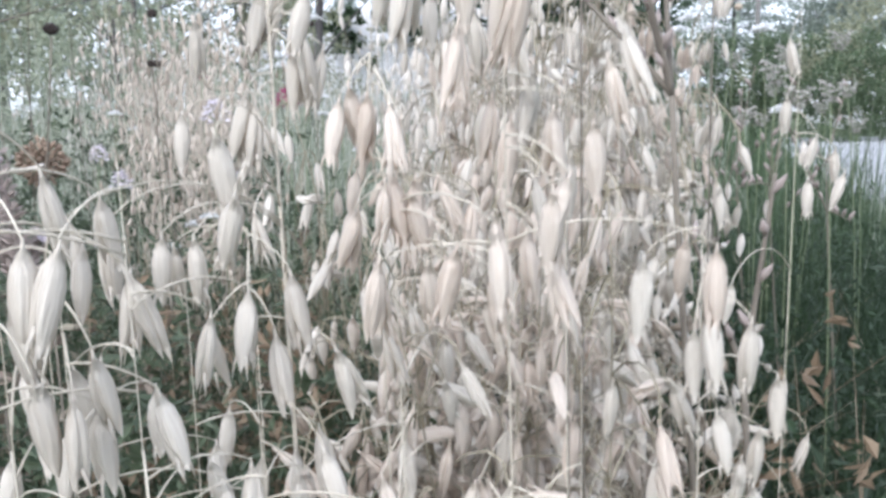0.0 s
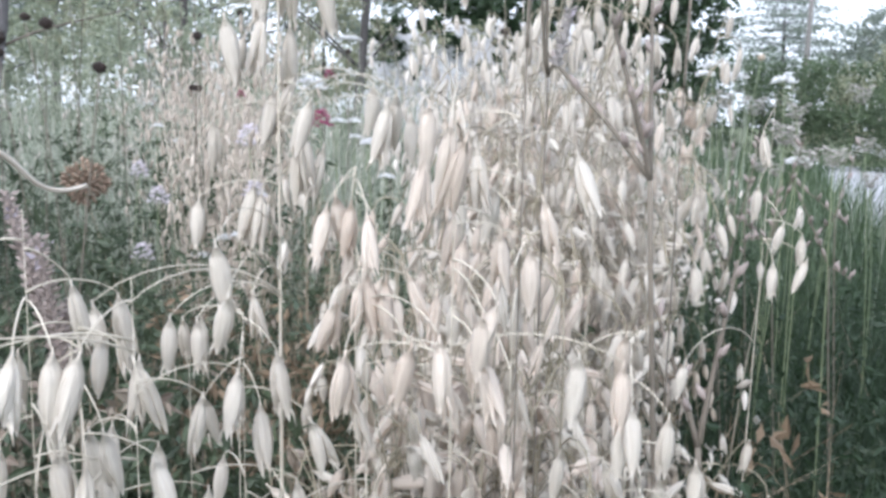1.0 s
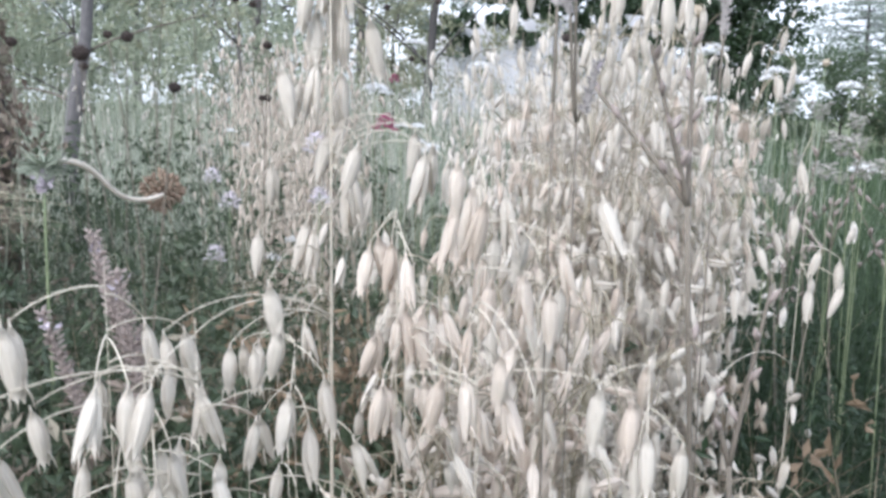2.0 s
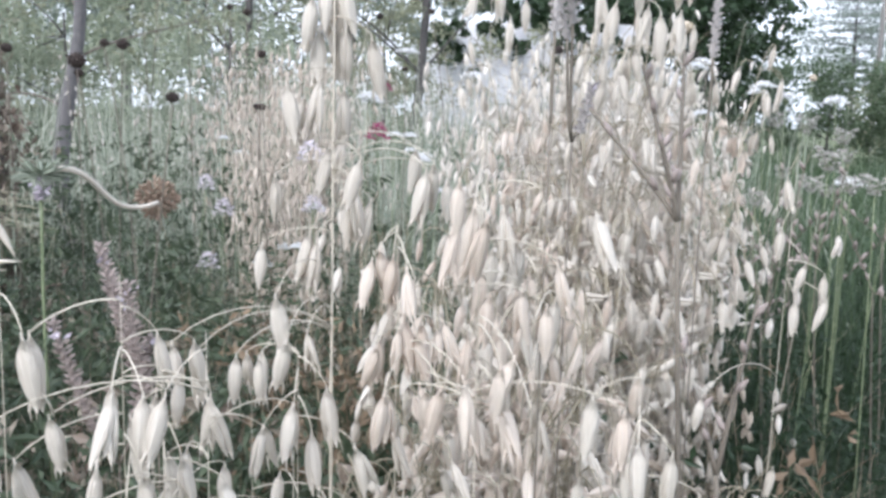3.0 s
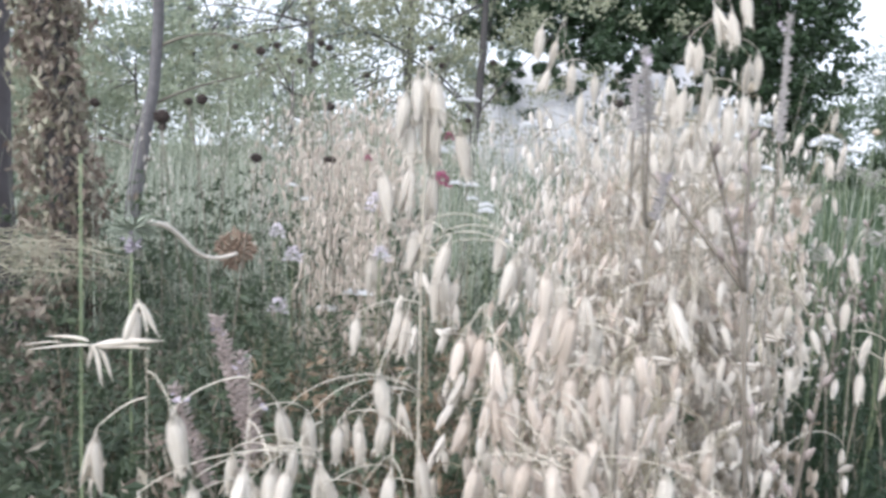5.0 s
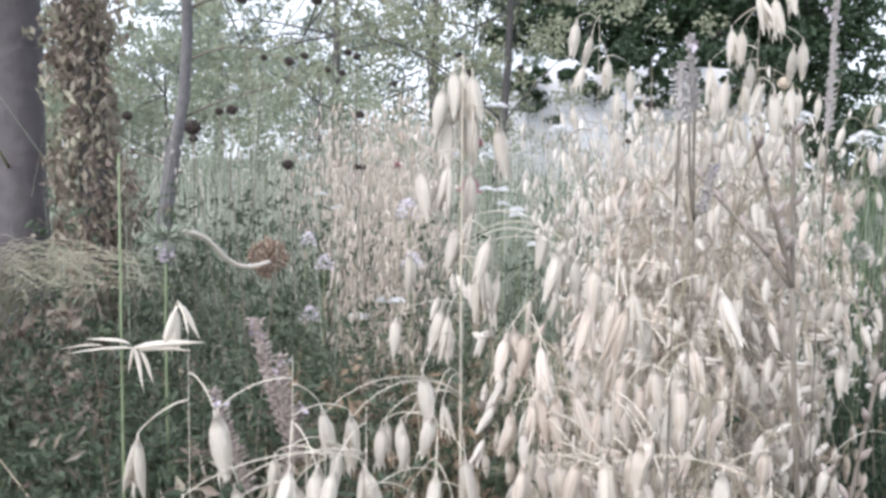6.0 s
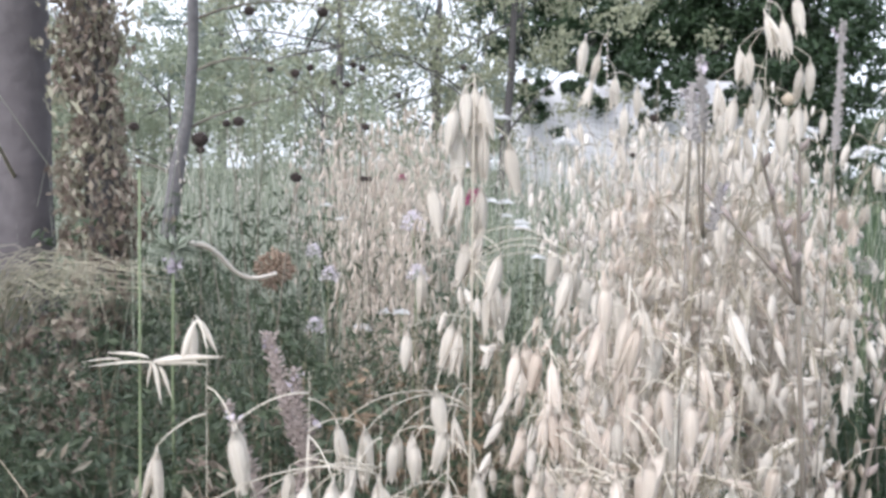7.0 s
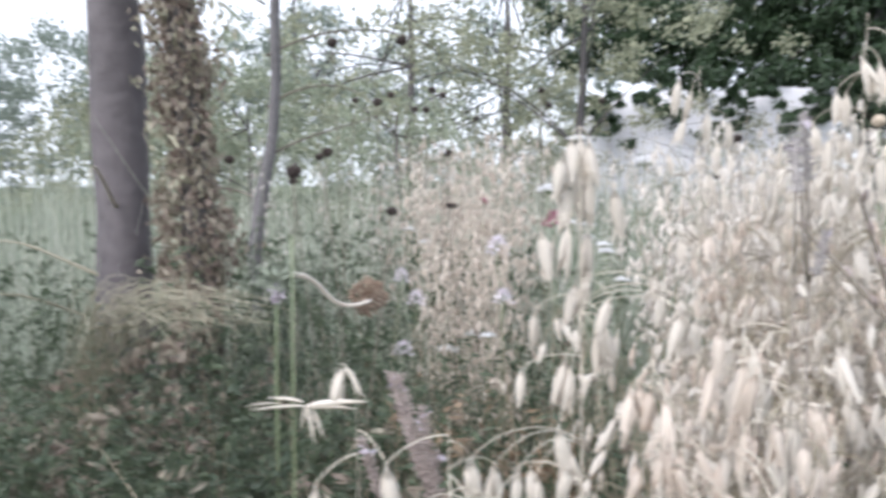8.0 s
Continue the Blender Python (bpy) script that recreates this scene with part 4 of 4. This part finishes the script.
def umbel(x, y, z, width, label="white flat-topped wild carrot flower", mat=PETAL_WHITE, dome=0.25, name="umbel_flower", category="flower", group="white umbels"):
    fx, fy = x + rng.normal(0, 0.03), y + rng.uniform(0, 0.05)
    root, foot = plant_root(name, fx, fy)
    q, r = bent_stem(foot, (x, y, z - 0.35 * width), 0.0014, rng.normal(0, 0.02))
    part("stem", mesh_from("stem", *tube(q, [0.0011 - 0.00004 * k for k in range(11)], 5), STALK, True), root)
    hub = q[-1]
    rays, cs = [], []
    for k in range(15):
        a, t = k * 2.4, math.sqrt((k + 0.5) / 15)
        e = hub + Vector((math.cos(a) * t * width / 2, math.sin(a) * t * width / 2, width * (0.35 + dome * (0.5 - t * t))))
        rays.append(tube([hub, hub.lerp(e, 0.6) - Vector((0, 0, 0.02 * width)), e], [0.0005, 0.0004, 0.0004], 3, False))
        c = np.array(e) + rng.normal(0, 1, (14, 3)) * np.array([0.1, 0.1, 0.03]) * width
        cs.append(c)
    part("umbel_frame", mesh_from("umbel_frame", *join(*rays), STALK), root)
    part("blossom", mesh_from("blossom", *leaf_cloud(np.concatenate(cs), 0.14 * width, 0.13 * width), mat), root)
    return tagged(root, label, category, group)


def round_head(x, y, z, r, mat, label, spines=60, name="seed_head", group="dark seed heads", long=0.35):
    root, foot = plant_root(name, x + rng.normal(0, 0.04), y + rng.uniform(0, 0.06))
    q, _ = bent_stem(foot, (x, y, z - r), 0.0012, rng.normal(0, 0.03))
    part("stem", mesh_from("stem", *tube(q, [0.0015 - 0.00006 * k for k in range(11)], 5), TWIG if mat in (SEED_DARK,) else STALK, True), root)
    c = q[-1] + Vector((0, 0, r))
    bits = []
    for k in range(spines):
        zz = 1 - 2 * (k + 0.5) / spines
        a = k * 2.39996
        d = Vector((math.cos(a) * math.sqrt(1 - zz * zz), math.sin(a) * math.sqrt(1 - zz * zz), zz * 0.85))
        bits.append(tube([c + d * r * 0.3, c + d * r * 0.85, c + d * r * (1 + long * rng.uniform(0, 1))], [r * 0.1, r * 0.17, r * 0.02], 4, False))
    core = tube([c - Vector((0, 0, r * 0.85)), c - Vector((0, 0, r * 0.5)), c, c + Vector((0, 0, r * 0.5)), c + Vector((0, 0, r * 0.85))], [r * 0.3, r * 0.75, r * 0.9, r * 0.72, r * 0.25], 9)
    tagged(part("head", mesh_from("head", *join(core, *bits), mat), root), kind="stuff")
    return tagged(root, label, "seed head" if "flower" not in name else "flower", group)


for x, y, z, w in [(-0.32, 1.76, 0.983, 0.046), (-0.35, 2.46, 1.135, 0.042), (-0.23, 1.78, 0.900, 0.031), (-0.18, 1.68, 0.861, 0.029), (-0.37, 1.53, 0.758, 0.030), (0.33, 1.38, 1.045, 0.033), (0.47, 1.56, 1.019, 0.035), (0.51, 1.55, 1.000, 0.035), (0.59, 1.53, 0.994, 0.037), (0.59, 1.42, 0.854, 0.039), (-0.69, 1.96, 0.839, 0.030), (-0.37, 1.41, 0.697, 0.028)]:
    umbel(x, y, z, w)
for x, y, z, w in [(-0.55, 1.72, 0.601, 0.043), (-0.48, 1.68, 0.650, 0.036), (-0.13, 1.57, 0.797, 0.028), (-0.28, 1.86, 0.899, 0.030), (-0.24, 1.86, 0.864, 0.027), (-0.15, 1.47, 0.863, 0.030), (-0.37, 2.04, 0.980, 0.051), (0.30, 1.27, 1.031, 0.032), (0.33, 1.36, 0.962, 0.028), (-0.73, 1.94, 0.875, 0.027), (-0.14, 2.28, 1.058, 0.065), (0.00, 1.05, 0.677, 0.020), (-0.37, 2.45, 1.135, 0.039), (0.50, 1.74, 1.014, 0.034)]:
    umbel(x, y, z, w)
for x, y, z, w in [(-0.36, 1.44, 0.871, 0.041), (-0.54, 1.47, 0.756, 0.035), (-0.57, 1.46, 0.804, 0.030), (-0.32, 1.33, 0.785, 0.031), (-0.56, 1.44, 0.655, 0.035)]:
    umbel(x, y, z, w, "pale lilac scabious flower on a thin stem", PETAL_LILAC, 0.9, "scabious_flower", group="lilac flowers")
for x, y, z, w in [(-0.37, 0.90, 0.955, 0.018), (-0.63, 1.21, 1.042, 0.018), (-0.72, 1.28, 1.017, 0.037), (-0.54, 1.69, 1.063, 0.023), (-0.71, 1.94, 1.190, 0.021), (-0.64, 1.96, 1.226, 0.024), (-0.45, 1.41, 0.950, 0.015), (-0.77, 1.69, 1.193, 0.019), (-0.41, 2.13, 1.247, 0.022), (-0.26, 2.26, 1.226, 0.023)]:
    round_head(x, y, z, w * 0.4, SEED_DARK, "dark brown round seed head on a thin stem")
for x, y, z, w in [(-0.80, 1.90, 1.209, 0.030), (-0.84, 2.10, 1.248, 0.026), (-0.87, 2.27, 1.431, 0.042), (-0.79, 2.32, 1.283, 0.028), (-0.75, 1.49, 1.062, 0.029), (-0.98, 1.47, 1.049, 0.026), (-0.77, 1.37, 1.000, 0.021), (-0.81, 2.32, 1.224, 0.028), (-0.24, 1.76, 1.043, 0.015), (-0.44, 1.41, 0.949, 0.017), (-0.48, 2.62, 1.253, 0.027), (-0.72, 2.57, 1.212, 0.023), (0.05, 1.49, 1.003, 0.013), (0.09, 1.68, 1.083, 0.024), (-0.98, 2.01, 1.389, 0.036)]:
    round_head(x, y, z, w * 0.4, SEED_DARK, "dark brown round seed head on a thin stem")
for x, y, z, w in [(-0.34, 1.96, 0.902, 0.048), (-0.36, 2.16, 1.016, 0.025), (-0.49, 1.82, 0.951, 0.019)]:
    umbel(x, y, z, w, "small crimson meadow flower on a thin stem", PETAL_RED, 0.8, "crimson_flower", group="crimson flowers")
for x, y, z, w in [(0.27, 1.19, 1.079, 0.026), (0.55, 1.54, 1.032, 0.018)]:
    round_head(x, y, z, w * 0.4, SEED_BEIGE, "beige globe-shaped seed head on a stiff stem", 50, "globe_head", "beige seed heads", 0.15)


def curled_head():
    """A rusty globe seed head whose pale stem curls away to a bristly bud."""
    root, foot = plant_root("curled_seed_head", -0.56, 0.93)
    b = Vector(foot)
    bud, head = Vector((-0.556, 0.915, 0.852)) - b, Vector((-0.492, 1.10, 0.808)) - b
    q = bezier((0, 0, 0), (0, -0.01, bud.z * 0.5), bud - Vector((0.01, 0, bud.z * 0.3)), bud, 10)
    part("stem", mesh_from("stem", *tube(q, [0.0028 - 0.00008 * k for k in range(11)], 6), STALK, True), root)
    q = bezier(Vector((-0.543, 0.919, 0.861)) - b, Vector((-0.507, 0.985, 0.867)) - b, Vector((-0.533, 1.006, 0.778)) - b, Vector((-0.476, 1.072, 0.806)) - b, 20)
    part("curl", mesh_from("curl", *tube(q, [0.0042 - 0.00006 * k for k in range(21)], 7), GLUME, True), root, "pale curled dry stem")
    bits = []
    for k in range(110):
        zz = 1 - 2 * (k + 0.5) / 110
        a = k * 2.39996
        d = Vector((math.cos(a) * math.sqrt(1 - zz * zz), math.sin(a) * math.sqrt(1 - zz * zz), zz))
        r = 0.034 * rng.uniform(0.8, 1.1)
        bits.append(tube([head + d * 0.004, head + d * r * 0.7], [0.0007, 0.0006], 3, False))
        bits.append(tube([head + d * r * 0.68, head + d * r * 0.85, head + d * r], [0.001, 0.0034, 0.0006], 4, False))
    tagged(part("head", mesh_from("head", *join(*bits), SEED_BROWN), root, "rusty brown globe of dry capsules"), kind="stuff")
    fuzz = []
    for k in range(90):
        a, zz = k * 2.4, rng.uniform(-0.3, 1)
        d = Vector((math.cos(a), math.sin(a), zz)).normalized()
        fuzz.append(tube([bud + d * 0.008, bud + d * rng.uniform(0.026, 0.042)], [0.002, 0.0005], 3, False))
    tagged(part("bud", mesh_from("bud", *join(tube([bud - Vector((0, 0, 0.03)), bud - Vector((0, 0, 0.012)), bud + Vector((0, 0, 0.008))], [0.004, 0.014, 0.008], 8), *fuzz), HAY_GREEN), root, "bristly green bud with a violet base"), kind="stuff")
    part("violet_tuft", mesh_from("violet_tuft", *leaf_cloud(np.array(bud) + np.array([0.006, -0.01, -0.02]) + rng.normal(0, 0.006, (40, 3)), 0.012, 0.005), VIOLET), root)
    tagged(root, "dry rusty globe seed head on a curled pale stem", "seed head")


curled_head()


def spike_plant(x, y, z, spikes, label, name="flower_spike", thick=0.006, mat=None):
    """Stiff stem that forks into knobbly spikes: (dx, dy, low z, high z) each."""
    root, foot = plant_root(name, x, y)
    fork = z - foot[2]
    q = bezier((0, 0, 0), (0.01, 0, fork * 0.4), (0, 0, fork * 0.8), (0, 0, fork), 8)
    part("stem", mesh_from("stem", *tube(q, [0.00065 - 0.00002 * k for k in range(9)], 6), TWIG, True), root)
    for dx, dy, lo, hi in spikes:
        a, b = Vector((dx * 0.4, dy * 0.4, lo - foot[2])), Vector((dx, dy, hi - foot[2]))
        q = bezier(q[0] * 0 + Vector((0, 0, fork)), Vector((dx * 0.3, dy * 0.3, fork + 0.01)), a.lerp(Vector((0, 0, fork)), 0.3), a, 6)
        spike = part("branch", mesh_from("branch", *tube(q, [0.0009] * 7, 5), TWIG, True), root)
        n = int((b - a).length / 0.0026)
        bits = [tube([a, b], [0.002, 0.001], 5)]
        for k in range(n * 4):
            t, ang = k / (n * 4), k * 2.4
            p = a.lerp(b, t)
            d = Vector((math.cos(ang), math.sin(ang), 0.5))
            r = thick * (1 - 0.35 * t) * rng.uniform(0.45, 1.35)
            bits.append(tube([p + d * 0.001, p + d * r * 0.6, p + d * r], [0.0004, 0.0012, 0.0003], 4, False))
        part("spike", mesh_from("spike", *join(*bits), mat or SPIKE), spike)
        tip = np.array(a.lerp(b, 0.9)) + rng.normal(0, 0.0025, (5, 3))
        part("blossom", mesh_from("blossom", *leaf_cloud(tip, 0.006, 0.004), VIOLET), spike, "tiny violet florets")
    tagged(root, label, "flower spike", "purple-brown spikes")


spike_plant(-0.115, 0.335, 0.785, [(-0.05, 0.035, 0.80, 0.862), (-0.03, 0.0, 0.80, 0.87), (-0.012, -0.008, 0.79, 0.852)], "purple-brown knobbly flower spikes with last violet florets")
spike_plant(-0.135, 0.33, 0.75, [(-0.03, -0.01, 0.77, 0.83), (0.015, 0.01, 0.765, 0.82)], "purple-brown knobbly flower spikes among green leaves")
spike_plant(0.10, 0.39, 0.93, [(-0.014, -0.008, 0.985, 1.014), (-0.008, -0.028, 0.992, 1.03), (0.01, 0.0, 0.935, 0.962)], "grey-brown knobbly flower spikes on a forked stem", thick=0.0042, mat=SPIKE_GREY)
spike_plant(0.19, 0.50, 0.93, [(0.0, -0.005, 0.985, 1.07)], "grey-brown upright flower spike", thick=0.0042, mat=SPIKE_GREY)
spike_plant(0.088, 0.352, 0.94, [(0.0, 0.0, 0.985, 1.015)], "small grey-brown flower spike", thick=0.0036, mat=SPIKE_GREY)


def forked_stem(x, y, fork_z, arms, label, thin=1.0):
    """A stiff dead stem that forks, with knots and short side twigs."""
    root, foot = plant_root("dead_stem", x + 0.03, y - 0.02)
    b = Vector(foot)
    f = Vector((x, y, fork_z)) - b
    q = bezier((0, 0, 0), (0.02, 0, f.z * 0.4), f - Vector((-0.012, 0, 0.2)), f, 10)
    part("stem", mesh_from("stem", *tube(q, [(0.003 - 0.0001 * k) * thin for k in range(11)], 7), TWIG, True), root)
    for ax, ay, az in arms:
        e = Vector((ax, ay, az)) - b
        q = bezier(f, f.lerp(e, 0.3) + Vector((0, 0, 0.006)), f.lerp(e, 0.7), e, 9)
        arm = part("branch", mesh_from("branch", *tube(q, [(0.0022 - 0.0001 * k) * thin for k in range(10)], 6), TWIG, True), root)
        for k in range(2, 10, 2):
            a = rng.uniform(0, 6.28)
            t = q[k] + Vector((math.cos(a) * 0.008, math.sin(a) * 0.008, 0.012))
            part("bud", mesh_from("bud", *tube([q[k], q[k].lerp(t, 0.5), t], [0.0008, 0.003, 0.0006], 5), SPIKE, True), arm)
    tagged(root, label, "dead stem")


forked_stem(0.186, 0.57, 0.869, [(0.112, 0.606, 0.958), (0.154, 0.582, 0.985), (0.19, 0.627, 1.0), (0.168, 0.56, 0.93)], "stiff dark forked stem with small buds")
weed = np.random.default_rng(19)
for _ in range(9):
    wx, wy = from_bearing(weed.uniform(0.95, 1.8), weed.uniform(9, 21))
    top = weed.uniform(0.8, 0.98)
    fork = top - weed.uniform(0.12, 0.3)
    forked_stem(wx, wy, fork, [(wx + weed.normal(0, 0.04), wy + weed.normal(0, 0.04), top - 0.07 * k) for k in range(int(weed.integers(2, 5)))],
                "thin grey-brown branched weed with dark buds in the grass", 0.45)
for _ in range(16):
    wx, wy = from_bearing(weed.uniform(1.1, 2.0), weed.uniform(11, 23))
    umbel(wx, wy, weed.uniform(0.82, 0.98), weed.uniform(0.025, 0.04), "withered grey umbel curled over on its stem", UMBEL_GREY, -0.9, "withered_umbel", "seed head", "withered umbels")
forked_stem(0.215, 0.50, 0.70, [(0.185, 0.52, 0.79), (0.24, 0.53, 0.82)], "stiff dark forked stem among the oats")


def broken_oat():
    """A withered oat whose leaf sheath has split into white shreds."""
    root, foot = plant_root("withered_oat", -0.165, 0.225)
    b = Vector(foot)
    n = Vector((-0.158, 0.234, 0.874)) - b
    q = bezier((0, 0, 0), (0, 0, n.z * 0.4), n - Vector((0.01, 0, 0.2)), n + Vector((-0.012, 0.01, 0.09)), 10)
    part("stem", mesh_from("stem", *tube(q, [0.0011 - 0.00005 * k for k in range(11)], 5), STALK, True), root)
    for x0, z0, x1, z1, w in ((0, 0, 0.033, 0.003, 0.0045), (0.002, -0.001, 0.027, -0.001, 0.003), (0.014, 0.002, 0.021, 0.021, 0.006), (0.021, 0.021, 0.031, 0.004, 0.004),
                              (0, 0, -0.031, -0.003, 0.0018), (-0.002, 0.002, -0.022, 0.004, 0.0024), (-0.015, 0.001, -0.034, -0.001, 0.0012), (0, 0, 0.004, -0.021, 0.003), (0.003, -0.002, 0.009, -0.018, 0.0026), (-0.001, 0, -0.003, -0.013, 0.0022)):
        s, e = n + Vector((x0 * 0.974, x0 * 0.226, z0)), n + Vector((x1 * 0.974, x1 * 0.226, z1))
        c = bezier(s, s.lerp(e, 0.3) + Vector((0, 0.002, 0.0012)), s.lerp(e, 0.7) + Vector((0, -0.001, 0.001)), e, 6)
        v, f = tube(c, [w * 0.15, w * 0.34, w * 0.4, w * 0.36, w * 0.27, w * 0.14, w * 0.03], 6)
        part("shred", mesh_from("shred", v, f, GLUME, True), root, "white papery split husk")
    tagged(root, "withered oat with white split papery husks", "wild oat")


broken_oat()


def dry_drape():
    """A bent-over tuft of dry grass in front of the trunks."""
    root, foot = plant_root("dry_grass_tuft", -1.3, 1.36)
    b = Vector(foot)
    for k in range(85):
        e = Vector((rng.uniform(-1.0, -0.62), rng.uniform(0.95, 1.15), rng.uniform(0.75, 0.82))) - b
        p = Vector((rng.normal(0, 0.03), rng.normal(0, 0.03), 0))
        top = Vector((p.x + (e.x - p.x) * 0.4, p.y + (e.y - p.y) * 0.4, e.z + 0.03 + rng.normal(0, 0.035)))
        q = bezier(p, p + Vector((-0.03, 0, 0.72)), top, e, 9)
        q.append(e + Vector((rng.normal(0, 0.02), rng.normal(0, 0.02), -0.05)))
        part("blade", mesh_from("blade", *tube(q, [0.0014 * (1 - 0.08 * j) for j in range(11)], 4, False), TUFT), root)
    tagged(root, "bent-over tuft of dry yellowish grass", "grass")


dry_drape()
